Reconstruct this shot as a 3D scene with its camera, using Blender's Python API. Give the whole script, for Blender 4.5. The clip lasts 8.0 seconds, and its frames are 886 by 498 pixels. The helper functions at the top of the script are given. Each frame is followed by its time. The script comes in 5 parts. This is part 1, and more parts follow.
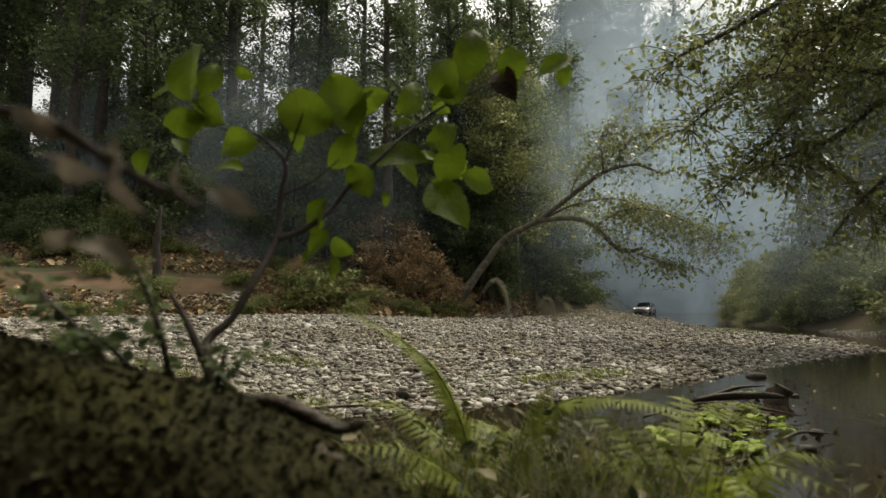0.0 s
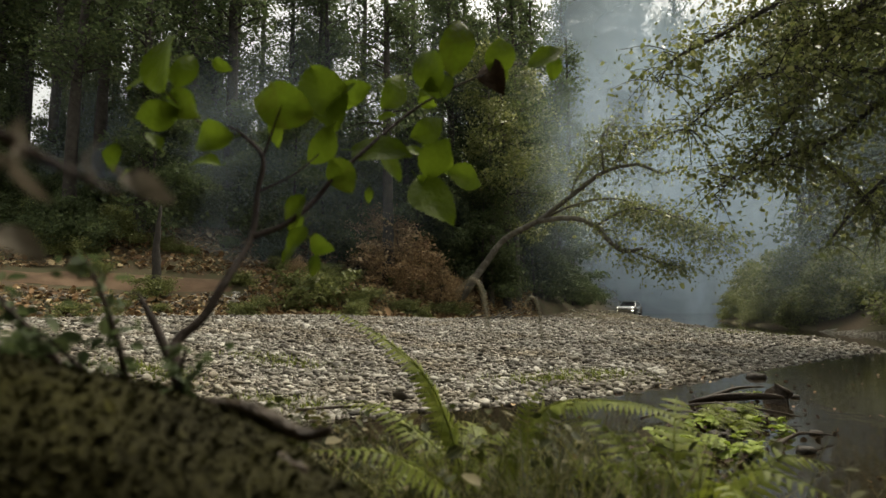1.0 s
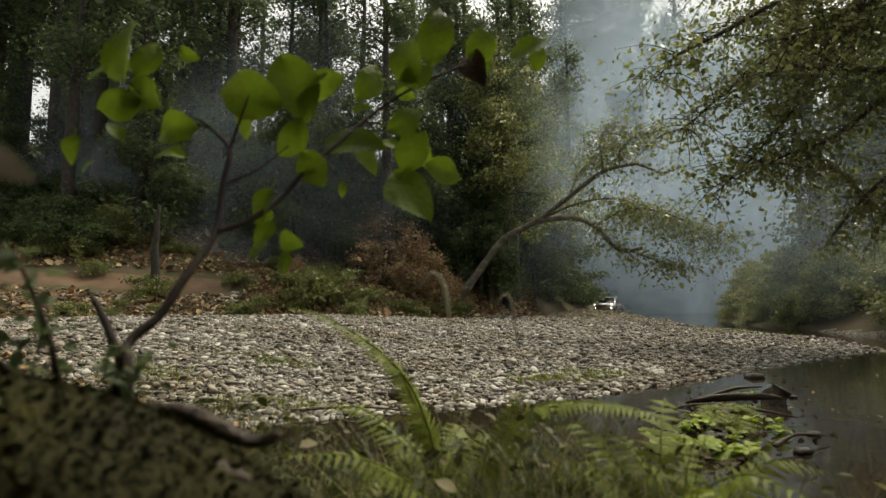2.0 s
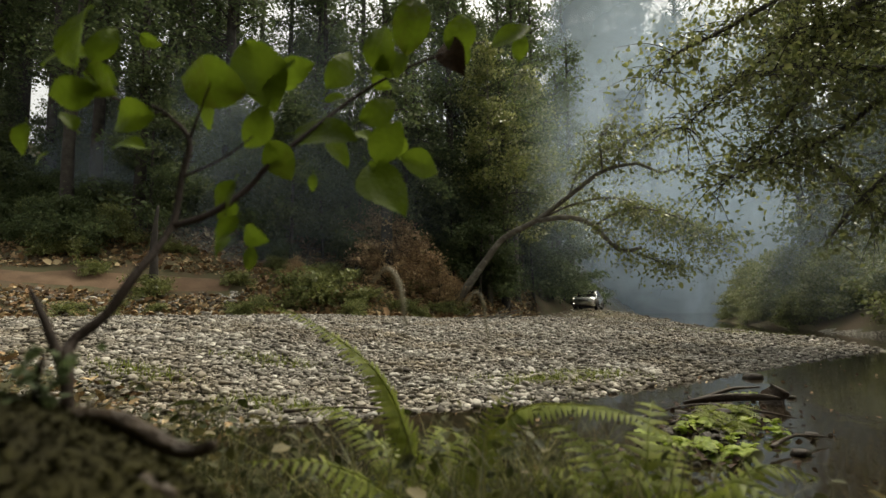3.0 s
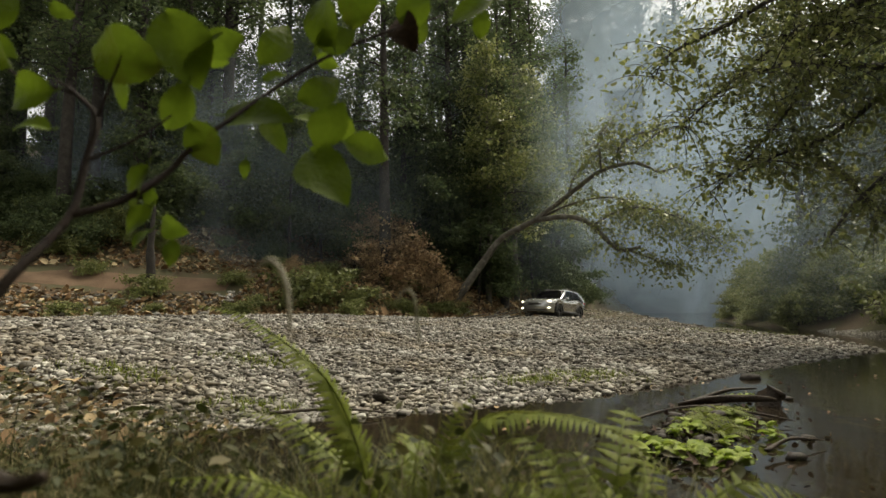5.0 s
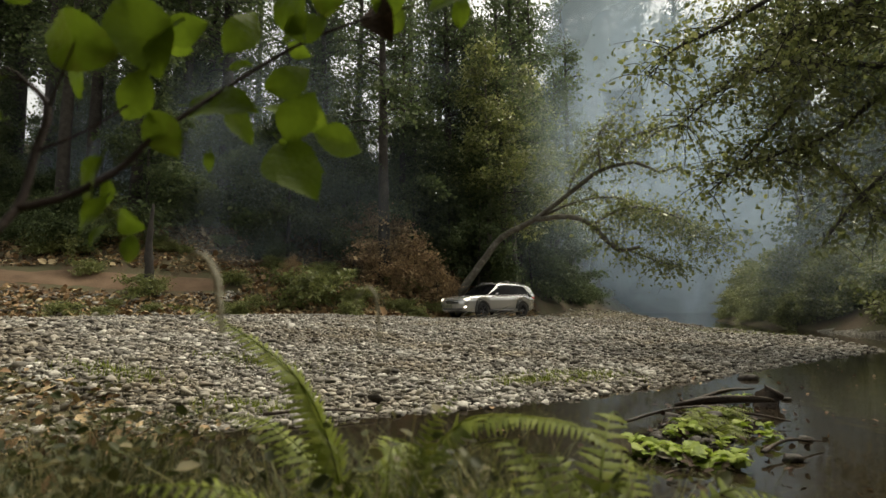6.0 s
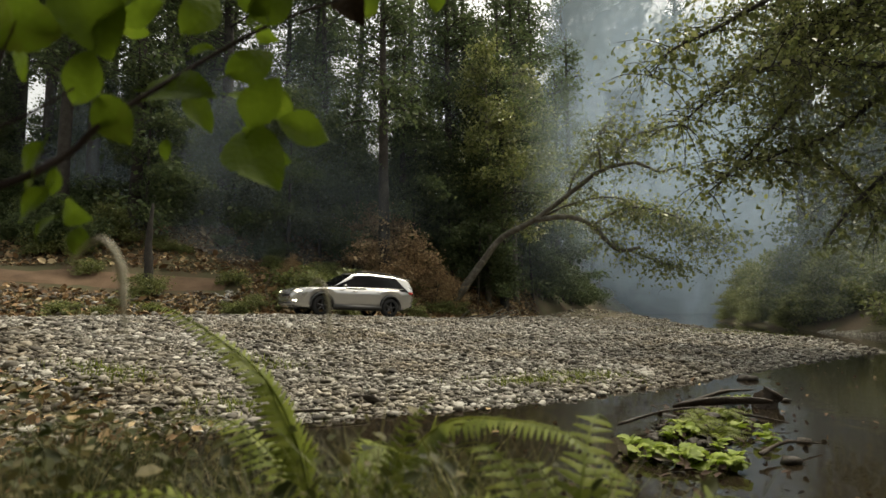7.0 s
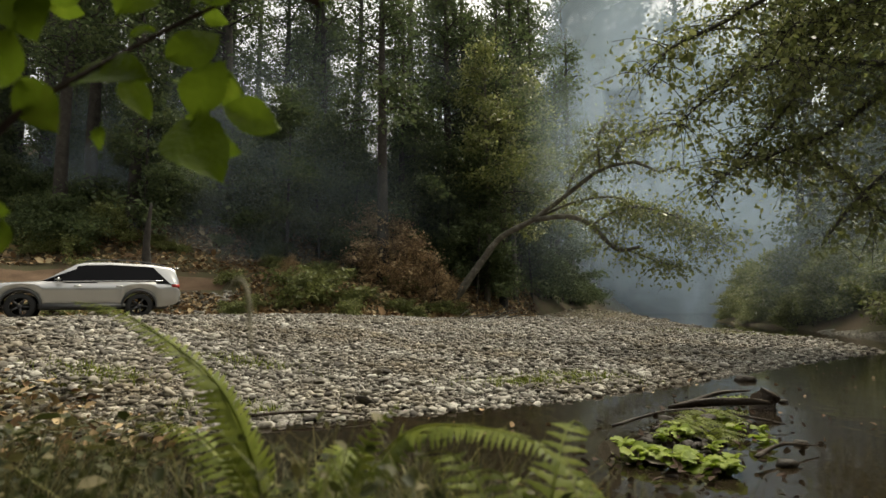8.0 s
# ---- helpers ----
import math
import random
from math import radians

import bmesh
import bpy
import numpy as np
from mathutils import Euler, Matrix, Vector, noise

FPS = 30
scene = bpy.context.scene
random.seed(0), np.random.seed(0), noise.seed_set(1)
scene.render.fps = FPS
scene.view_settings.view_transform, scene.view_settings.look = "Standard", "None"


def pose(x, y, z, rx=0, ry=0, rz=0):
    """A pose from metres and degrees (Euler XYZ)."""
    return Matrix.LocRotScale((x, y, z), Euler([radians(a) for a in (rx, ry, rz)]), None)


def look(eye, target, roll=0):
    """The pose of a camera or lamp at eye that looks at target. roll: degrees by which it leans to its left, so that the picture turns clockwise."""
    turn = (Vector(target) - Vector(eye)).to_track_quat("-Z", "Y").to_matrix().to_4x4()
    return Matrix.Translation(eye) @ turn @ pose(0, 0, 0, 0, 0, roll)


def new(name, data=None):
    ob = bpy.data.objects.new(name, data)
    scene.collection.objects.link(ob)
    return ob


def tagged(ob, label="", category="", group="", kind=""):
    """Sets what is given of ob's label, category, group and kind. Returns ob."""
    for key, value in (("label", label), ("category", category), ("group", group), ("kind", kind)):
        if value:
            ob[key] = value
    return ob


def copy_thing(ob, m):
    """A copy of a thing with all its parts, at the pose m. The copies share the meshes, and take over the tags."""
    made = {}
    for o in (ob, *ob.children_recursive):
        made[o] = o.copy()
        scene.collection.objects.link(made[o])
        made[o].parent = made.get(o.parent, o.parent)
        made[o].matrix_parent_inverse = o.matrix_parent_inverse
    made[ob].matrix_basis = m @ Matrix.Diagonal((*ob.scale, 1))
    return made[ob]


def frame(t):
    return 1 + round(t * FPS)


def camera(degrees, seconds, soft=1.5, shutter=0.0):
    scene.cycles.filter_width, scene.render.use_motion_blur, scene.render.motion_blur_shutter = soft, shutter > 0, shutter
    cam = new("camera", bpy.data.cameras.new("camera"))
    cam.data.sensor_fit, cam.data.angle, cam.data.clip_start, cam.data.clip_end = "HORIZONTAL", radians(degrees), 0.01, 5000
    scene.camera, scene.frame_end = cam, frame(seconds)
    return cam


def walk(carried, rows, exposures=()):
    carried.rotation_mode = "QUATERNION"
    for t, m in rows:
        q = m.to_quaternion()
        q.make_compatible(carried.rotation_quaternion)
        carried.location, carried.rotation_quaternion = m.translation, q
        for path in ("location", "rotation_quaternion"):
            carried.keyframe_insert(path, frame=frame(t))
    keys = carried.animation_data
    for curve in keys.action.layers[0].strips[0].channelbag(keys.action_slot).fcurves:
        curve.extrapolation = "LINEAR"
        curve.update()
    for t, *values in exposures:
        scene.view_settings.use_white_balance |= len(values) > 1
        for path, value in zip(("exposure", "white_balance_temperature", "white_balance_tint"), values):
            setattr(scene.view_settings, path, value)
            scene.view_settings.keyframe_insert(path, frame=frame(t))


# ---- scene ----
cam = camera(78.0, 8.0)
PATH = [
    (0, (0.03, 0.071, 0.743), (0.026, 2.058, 0.964), -0.6),
    (0.5, (0.04, 0.085, 0.743), (0.036, 2.073, 0.964), -0.6),
    (1, (0.055, 0.099, 0.742), (0.049, 2.087, 0.964), -0.6),
    (1.5, (0.073, 0.115, 0.741), (0.067, 2.103, 0.963), -0.6),
    (3, (0.127, 0.17, 0.738), (0.121, 2.158, 0.959), -0.6),
    (3.5, (0.148, 0.193, 0.739), (0.142, 2.181, 0.96), -0.6),
    (4, (0.167, 0.211, 0.738), (0.161, 2.199, 0.959), -0.6),
    (4.5, (0.183, 0.23, 0.738), (0.177, 2.218, 0.958), -0.6),
    (6, (0.231, 0.279, 0.736), (0.226, 2.267, 0.956), -0.6),
    (6.5, (0.251, 0.296, 0.735), (0.243, 2.284, 0.955), -0.6),
    (7, (0.268, 0.318, 0.732), (0.26, 2.306, 0.953), -0.5),
    (7.5, (0.29, 0.34, 0.732), (0.283, 2.328, 0.952), -0.5),
    (8, (0.317, 0.366, 0.733), (0.309, 2.353, 0.953), -0.5),
]
walk(cam, [(t, look(eye, target, roll)) for t, eye, target, roll in PATH], [(0, 0.68, 7400, 5), (8, 0.68, 7400, 5)])
cam.data.dof.use_dof = True
cam.data.dof.focus_distance = 14.0
cam.data.dof.aperture_fstop = 4.5

# ---- world and light: a bright overcast day in a wooded valley ----
world = bpy.data.worlds.new("world")
scene.world = world
world.use_nodes = True
wn, wl = world.node_tree.nodes, world.node_tree.links
sky = wn.new("ShaderNodeTexSky")
sky.sky_type = "NISHITA"
sky.sun_disc = False
sky.sun_elevation = radians(61)
sky.sun_rotation = radians(43)
sky.air_density, sky.dust_density, sky.ozone_density = 1.0, 4.0, 0.6
grey = wn.new("ShaderNodeHueSaturation")
grey.inputs["Saturation"].default_value = 0.25
wl.new(sky.outputs[0], grey.inputs["Color"])
wl.new(grey.outputs[0], wn["Background"].inputs["Color"])
wn["Background"].inputs["Strength"].default_value = 0.15
sun = new("sun", bpy.data.lights.new("sun", "SUN"))
sun.data.energy, sun.data.angle, sun.data.color = 1.3, radians(20), (1.0, 0.95, 0.86)
sun.matrix_world = look((9, 9.6, 24), (0, 0, 0))


# ---- materials ----
def material(name, colors, scale=4.0, rough=0.8, bump=0.3, bump_scale=None, metal=0.0, translucent=0.0, random_mix=0.0, detail=6.0, spec=0.3, coords="Object", patches=None):
    """Two-scale noise through a colour ramp, with relief; random_mix varies it from piece to piece."""
    m = bpy.data.materials.new(name)
    m.use_nodes = True
    n, l = m.node_tree.nodes, m.node_tree.links
    b = n["Principled BSDF"]
    b.inputs["Roughness"].default_value = rough
    b.inputs["Metallic"].default_value = metal
    b.inputs["Specular IOR Level"].default_value = spec
    tc = n.new("ShaderNodeTexCoord")
    a = n.new("ShaderNodeTexNoise")
    a.inputs["Scale"].default_value, a.inputs["Detail"].default_value = scale, detail
    l.new(tc.outputs[coords], a.inputs["Vector"])
    c = n.new("ShaderNodeTexNoise")
    c.inputs["Scale"].default_value, c.inputs["Detail"].default_value = bump_scale or scale * 6, 5.0
    l.new(tc.outputs[coords], c.inputs["Vector"])
    mix = n.new("ShaderNodeMix")
    mix.inputs[0].default_value = 0.4
    l.new(a.outputs["Fac"], mix.inputs[2])
    l.new(c.outputs["Fac"], mix.inputs[3])
    value = mix.outputs[0]
    if random_mix:
        info, geo = n.new("ShaderNodeObjectInfo"), n.new("ShaderNodeNewGeometry")
        add, fract, blend = n.new("ShaderNodeMath"), n.new("ShaderNodeMath"), n.new("ShaderNodeMix")
        fract.operation = "FRACT"
        l.new(info.outputs["Random"], add.inputs[0])
        l.new(geo.outputs["Random Per Island"], add.inputs[1])
        l.new(add.outputs[0], fract.inputs[0])
        blend.inputs[0].default_value = random_mix
        l.new(value, blend.inputs[2])
        l.new(fract.outputs[0], blend.inputs[3])
        value = blend.outputs[0]
    ramp = n.new("ShaderNodeValToRGB")
    e = ramp.color_ramp.elements
    lo, hi = (0.08, 0.92) if random_mix > 0.3 else (0.3, 0.7)
    e[0].position, e[1].position = lo, hi
    e[0].color, e[1].color = (*colors[0], 1), (*colors[-1], 1)
    for k, col in enumerate(colors[1:-1], 1):
        x = e.new(lo + (hi - lo) * k / (len(colors) - 1))
        x.color = (*col, 1)
    l.new(value, ramp.inputs[0])
    tint = ramp.outputs[0]
    if patches:
        big, at, fac, over = n.new("ShaderNodeTexNoise"), n.new("ShaderNodeNewGeometry"), n.new("ShaderNodeMapRange"), n.new("ShaderNodeMix")
        big.inputs["Scale"].default_value, big.inputs["Detail"].default_value = 0.8, 4.0
        l.new(at.outputs["Position"], big.inputs["Vector"])
        fac.inputs["From Min"].default_value, fac.inputs["From Max"].default_value, fac.inputs["To Max"].default_value = 0.47, 0.72, 0.8
        l.new(big.outputs["Fac"], fac.inputs["Value"])
        over.data_type, over.blend_type = "RGBA", "MULTIPLY"
        l.new(fac.outputs[0], over.inputs[0])
        l.new(tint, over.inputs[6])
        over.inputs[7].default_value = (*patches, 1)
        tint = over.outputs[2]
    l.new(tint, b.inputs["Base Color"])
    if bump:
        bp = n.new("ShaderNodeBump")
        bp.inputs["Strength"].default_value, bp.inputs["Distance"].default_value = bump, 0.02
        l.new(c.outputs["Fac"], bp.inputs["Height"])
        l.new(bp.outputs[0], b.inputs["Normal"])
    if translucent:
        tr, ms = n.new("ShaderNodeBsdfTranslucent"), n.new("ShaderNodeMixShader")
        l.new(ramp.outputs[0], tr.inputs["Color"])
        ms.inputs[0].default_value = translucent
        l.new(b.outputs[0], ms.inputs[1])
        l.new(tr.outputs[0], ms.inputs[2])
        l.new(ms.outputs[0], n["Material Output"].inputs["Surface"])
    return m


def plain(name, color, rough=0.4, metal=0.0, coat=0.0, glow=0.0, spec=0.5):
    m = bpy.data.materials.new(name)
    m.use_nodes = True
    b = m.node_tree.nodes["Principled BSDF"]
    b.inputs["Base Color"].default_value = (*color, 1)
    b.inputs["Roughness"].default_value, b.inputs["Metallic"].default_value = rough, metal
    b.inputs["Coat Weight"].default_value = coat
    b.inputs["Specular IOR Level"].default_value = spec
    if glow:
        b.inputs["Emission Color"].default_value = (1, 0.93, 0.8, 1)
        b.inputs["Emission Strength"].default_value = glow
    return m


def mist_material(name, density, scale):
    """Thin drifting smoke: mostly clear, scattering where the noise is thick, fading to nothing at the edges of its sheet."""
    m = bpy.data.materials.new(name)
    m.use_nodes = True
    n, l = m.node_tree.nodes, m.node_tree.links
    n.remove(n["Principled BSDF"])
    tc = n.new("ShaderNodeTexCoord")
    no = n.new("ShaderNodeTexNoise")
    no.inputs["Scale"].default_value, no.inputs["Detail"].default_value, no.inputs["Distortion"].default_value = scale, 4.0, 0.6
    l.new(tc.outputs["Object"], no.inputs["Vector"])
    mp = n.new("ShaderNodeMapping")
    mp.inputs["Location"].default_value, mp.inputs["Scale"].default_value = (-1, -1, -1), (2, 2, 2)
    l.new(tc.outputs["Generated"], mp.inputs["Vector"])
    flat = n.new("ShaderNodeVectorMath")
    flat.operation = "MULTIPLY"
    flat.inputs[1].default_value = (1, 0, 1)
    l.new(mp.outputs[0], flat.inputs[0])
    ln = n.new("ShaderNodeVectorMath")
    ln.operation = "LENGTH"
    l.new(flat.outputs[0], ln.inputs[0])
    fall = n.new("ShaderNodeMapRange")
    fall.interpolation_type = "SMOOTHSTEP"
    fall.inputs["From Min"].default_value, fall.inputs["From Max"].default_value = 0.98, 0.15
    l.new(ln.outputs["Value"], fall.inputs["Value"])
    thick = n.new("ShaderNodeMapRange")
    thick.inputs["From Min"].default_value, thick.inputs["From Max"].default_value = 0.3, 0.7
    thick.inputs["To Min"].default_value = 0.35
    l.new(no.outputs["Fac"], thick.inputs["Value"])
    a, b = n.new("ShaderNodeMath"), n.new("ShaderNodeMath")
    a.operation = b.operation = "MULTIPLY"
    l.new(fall.outputs[0], a.inputs[0])
    l.new(thick.outputs[0], a.inputs[1])
    l.new(a.outputs[0], b.inputs[0])
    b.inputs[1].default_value = density
    clear, soft, back, both, out = (n.new("ShaderNodeBsdfTransparent"), n.new("ShaderNodeBsdfDiffuse"), n.new("ShaderNodeBsdfTranslucent"),
                                    n.new("ShaderNodeMixShader"), n.new("ShaderNodeMixShader"))
    soft.inputs["Color"].default_value = back.inputs["Color"].default_value = (0.66, 0.80, 0.92, 1)
    both.inputs[0].default_value = 0.5
    l.new(soft.outputs[0], both.inputs[1])
    l.new(back.outputs[0], both.inputs[2])
    l.new(b.outputs[0], out.inputs[0])
    l.new(clear.outputs[0], out.inputs[1])
    l.new(both.outputs[0], out.inputs[2])
    l.new(out.outputs[0], n["Material Output"].inputs["Surface"])
    return m


def water_material():
    m = bpy.data.materials.new("stream_water")
    m.use_nodes = True
    n, l = m.node_tree.nodes, m.node_tree.links
    b = n["Principled BSDF"]
    b.inputs["Base Color"].default_value = (0.020, 0.015, 0.009, 1)
    b.inputs["Roughness"].default_value = 0.06
    b.inputs["IOR"].default_value = 1.33
    tc, mp, no, bp = n.new("ShaderNodeTexCoord"), n.new("ShaderNodeMapping"), n.new("ShaderNodeTexNoise"), n.new("ShaderNodeBump")
    mp.inputs["Scale"].default_value = (1.0, 0.6, 1)
    no.inputs["Scale"].default_value, no.inputs["Detail"].default_value = 5.0, 3.0
    bp.inputs["Strength"].default_value, bp.inputs["Distance"].default_value = 0.14, 0.02
    l.new(tc.outputs["Object"], mp.inputs["Vector"])
    l.new(mp.outputs[0], no.inputs["Vector"])
    l.new(no.outputs["Fac"], bp.inputs["Height"])
    l.new(bp.outputs[0], b.inputs["Normal"])
    return m


def pebble_material():
    """Fine pebbles and grit between the stones: cells of many greys with dark joints."""
    m = bpy.data.materials.new("gravel_bed")
    m.use_nodes = True
    n, l = m.node_tree.nodes, m.node_tree.links
    b = n["Principled BSDF"]
    b.inputs["Roughness"].default_value = 0.85
    b.inputs["Specular IOR Level"].default_value = 0.25
    tc, wob, cell, edge = n.new("ShaderNodeTexCoord"), n.new("ShaderNodeTexNoise"), n.new("ShaderNodeTexVoronoi"), n.new("ShaderNodeTexVoronoi")
    wob.inputs["Scale"].default_value = 1.3
    edge.feature = "DISTANCE_TO_EDGE"
    for v in (cell, edge):
        v.inputs["Scale"].default_value = 34
        l.new(tc.outputs["Object"], v.inputs["Vector"])
    l.new(tc.outputs["Object"], wob.inputs["Vector"])
    tone, joint, mix, sep = n.new("ShaderNodeValToRGB"), n.new("ShaderNodeMapRange"), n.new("ShaderNodeMix"), n.new("ShaderNodeSeparateColor")
    l.new(cell.outputs["Color"], sep.inputs[0])
    add = n.new("ShaderNodeMath")
    add.operation = "MULTIPLY_ADD"
    add.inputs[1].default_value = 0.7
    l.new(sep.outputs[0], add.inputs[0])
    l.new(wob.outputs["Fac"], add.inputs[2])
    e = tone.color_ramp.elements
    e[0].position, e[1].position = 0.35, 1.2
    e[0].color, e[1].color = (0.06, 0.052, 0.042, 1), (0.42, 0.39, 0.33, 1)
    k = e.new(0.75)
    k.color = (0.17, 0.15, 0.12, 1)
    l.new(add.outputs[0], tone.inputs[0])
    joint.inputs["From Max"].default_value = 0.12
    l.new(edge.outputs["Distance"], joint.inputs["Value"])
    mix.data_type = "RGBA"
    mix.inputs[6].default_value = (0.03, 0.025, 0.02, 1)
    l.new(joint.outputs[0], mix.inputs[0])
    l.new(tone.outputs[0], mix.inputs[7])
    l.new(mix.outputs[2], b.inputs["Base Color"])
    bp = n.new("ShaderNodeBump")
    bp.inputs["Strength"].default_value, bp.inputs["Distance"].default_value = 1.0, 0.015
    l.new(joint.outputs[0], bp.inputs["Height"])
    l.new(bp.outputs[0], b.inputs["Normal"])
    return m


STONE = material("river_stone", [(0.045, 0.04, 0.034), (0.13, 0.118, 0.098), (0.24, 0.22, 0.185), (0.38, 0.36, 0.31), (0.62, 0.60, 0.54)], 14, 0.7, 0.35, 60, random_mix=0.75, patches=(0.62, 0.50, 0.32))
GRAVEL = pebble_material()
SOIL = material("forest_soil", [(0.035, 0.025, 0.016), (0.095, 0.065, 0.04), (0.075, 0.075, 0.035), (0.15, 0.11, 0.065)], 0.9, 0.95, 0.8, 22)
DIRT = material("dirt_track", [(0.08, 0.05, 0.03), (0.14, 0.09, 0.055), (0.19, 0.125, 0.08)], 1.5, 0.95, 0.5, 25)
BARK = material("dark_bark", [(0.02, 0.018, 0.015), (0.045, 0.039, 0.033), (0.08, 0.072, 0.062)], 3, 0.9, 0.8, 20)
PALE_BARK = material("lichen_bark", [(0.04, 0.035, 0.028), (0.10, 0.09, 0.07), (0.22, 0.21, 0.18)], 4, 0.9, 0.7, 24)
TWIG = material("twig_bark", [(0.016, 0.010, 0.007), (0.04, 0.024, 0.016)], 60, 0.7, 0.3, 200)
FOREST_LEAF = material("dark_foliage", [(0.04, 0.06, 0.026), (0.08, 0.11, 0.045), (0.13, 0.155, 0.065)], 0.6, 0.6, 0, random_mix=0.6, translucent=0.5)
OLIVE_LEAF = material("alder_foliage", [(0.085, 0.105, 0.03), (0.19, 0.215, 0.07), (0.33, 0.34, 0.14)], 0.7, 0.34, 0, spec=0.5, random_mix=0.65, translucent=0.5)
RUST_LEAF = material("autumn_foliage", [(0.17, 0.11, 0.06), (0.40, 0.27, 0.15), (0.60, 0.46, 0.26)], 2, 0.7, 0, random_mix=0.7, translucent=0.3)
LITTER = material("fallen_leaves", [(0.10, 0.055, 0.03), (0.29, 0.18, 0.09), (0.58, 0.46, 0.27)], 2, 0.8, 0, random_mix=0.75)
BRIGHT_LEAF = material("fresh_leaf", [(0.07, 0.06, 0.012), (0.085, 0.13, 0.011), (0.14, 0.21, 0.018), (0.24, 0.30, 0.035)], 25, 0.42, 0.3, 120, random_mix=0.35, translucent=0.5, spec=0.15)
BROWN_LEAF = material("withered_leaf", [(0.03, 0.018, 0.012), (0.08, 0.045, 0.025)], 30, 0.8, 0.3, 120)
PALE_LEAF = material("dry_pale_leaf", [(0.10, 0.085, 0.06), (0.22, 0.19, 0.15)], 30, 0.8, 0.3, 120, translucent=0.3)
FERN = material("fern_green", [(0.09, 0.12, 0.014), (0.18, 0.22, 0.028), (0.29, 0.32, 0.055)], 20, 0.5, 0, random_mix=0.4, translucent=0.4)
WEED = material("weed_leaf", [(0.14, 0.20, 0.02), (0.25, 0.33, 0.045), (0.40, 0.46, 0.10)], 20, 0.5, 0.2, 80, random_mix=0.5, translucent=0.4)
GRASS = material("grass_blade", [(0.018, 0.024, 0.007), (0.045, 0.055, 0.013), (0.085, 0.085, 0.025), (0.24, 0.20, 0.10)], 8, 0.55, 0, random_mix=0.7, translucent=0.35)
STRAW = material("straw", [(0.26, 0.24, 0.17), (0.46, 0.43, 0.34)], 40, 0.7, 0.2, 100)
PALE_GRASS = material("pale_grass", [(0.07, 0.085, 0.02), (0.16, 0.17, 0.045), (0.30, 0.28, 0.10)], 8, 0.5, 0, random_mix=0.7, translucent=0.4)
MOSS = material("moss", [(0.011, 0.0095, 0.002), (0.024, 0.022, 0.003), (0.052, 0.049, 0.006)], 9, 0.95, 0.2, 160, random_mix=0.12)
MUD = material("wet_mud", [(0.02, 0.016, 0.012), (0.055, 0.044, 0.033)], 8, 0.6, 0.6, 40, spec=0.3)
WET_WOOD = material("wet_dead_wood", [(0.02, 0.013, 0.008), (0.06, 0.04, 0.024)], 15, 0.5, 0.6, 60)
WATER = water_material()
PAINT = plain("silver_paint", (0.56, 0.555, 0.54), 0.25, 0.7, 0.6)
CLADDING = plain("grey_cladding", (0.045, 0.045, 0.045), 0.55)
GLASS_DARK = plain("tinted_glass", (0.004, 0.004, 0.005), 0.12, spec=0.12)
RUBBER = plain("tyre_rubber", (0.02, 0.02, 0.02), 0.85)
ALLOY = plain("alloy_rim", (0.09, 0.09, 0.095), 0.4, 0.8)
CHROME = plain("chrome_trim", (0.7, 0.7, 0.7), 0.15, 1.0)
RED_LENS = plain("red_lens", (0.45, 0.015, 0.012), 0.2, 0.0, 1.0)
LAMP_ON = plain("lit_lamp", (1, 1, 1), 0.3, glow=40.0)
LAMP_DIM = plain("lit_headlamp", (0.8, 0.8, 0.8), 0.2, glow=2.0)


# ---- mesh helpers ----
def mesh_of(name, verts, faces, mats, smooth=True):
    me = bpy.data.meshes.new(name)
    if isinstance(faces, np.ndarray):
        n, k = faces.shape
        me.vertices.add(len(verts))
        me.vertices.foreach_set("co", np.asarray(verts, np.float32).ravel())
        me.loops.add(n * k)
        me.loops.foreach_set("vertex_index", faces.astype(np.int32).ravel())
        me.polygons.add(n)
        me.polygons.foreach_set("loop_start", np.arange(0, n * k, k, dtype=np.int32))
        me.update(calc_edges=True)
    else:
        me.from_pydata([tuple(v) for v in verts], [], [tuple(f) for f in faces])
    for m in (mats if isinstance(mats, (list, tuple)) else [mats]):
        me.materials.append(m)
    if smooth:
        me.polygons.foreach_set("use_smooth", [True] * len(me.polygons))
    me.update()
    return me


def part(name, data, parent=None, label="", mats=None):
    """One mesh object under a thing; data is a mesh or (verts, faces)."""
    if isinstance(data, tuple):
        data = mesh_of(name, data[0], data[1], mats)
    ob = new(name, data)
    if parent is not None:
        ob.parent = parent
    if label:
        ob["label"] = label
    return ob


def joined(pieces):
    vs, fs, k = [], [], 0
    for v, f in pieces:
        vs.append(np.asarray(v, float))
        fs += [tuple(i + k for i in q) for q in f]
        k += len(v)
    return np.concatenate(vs), fs


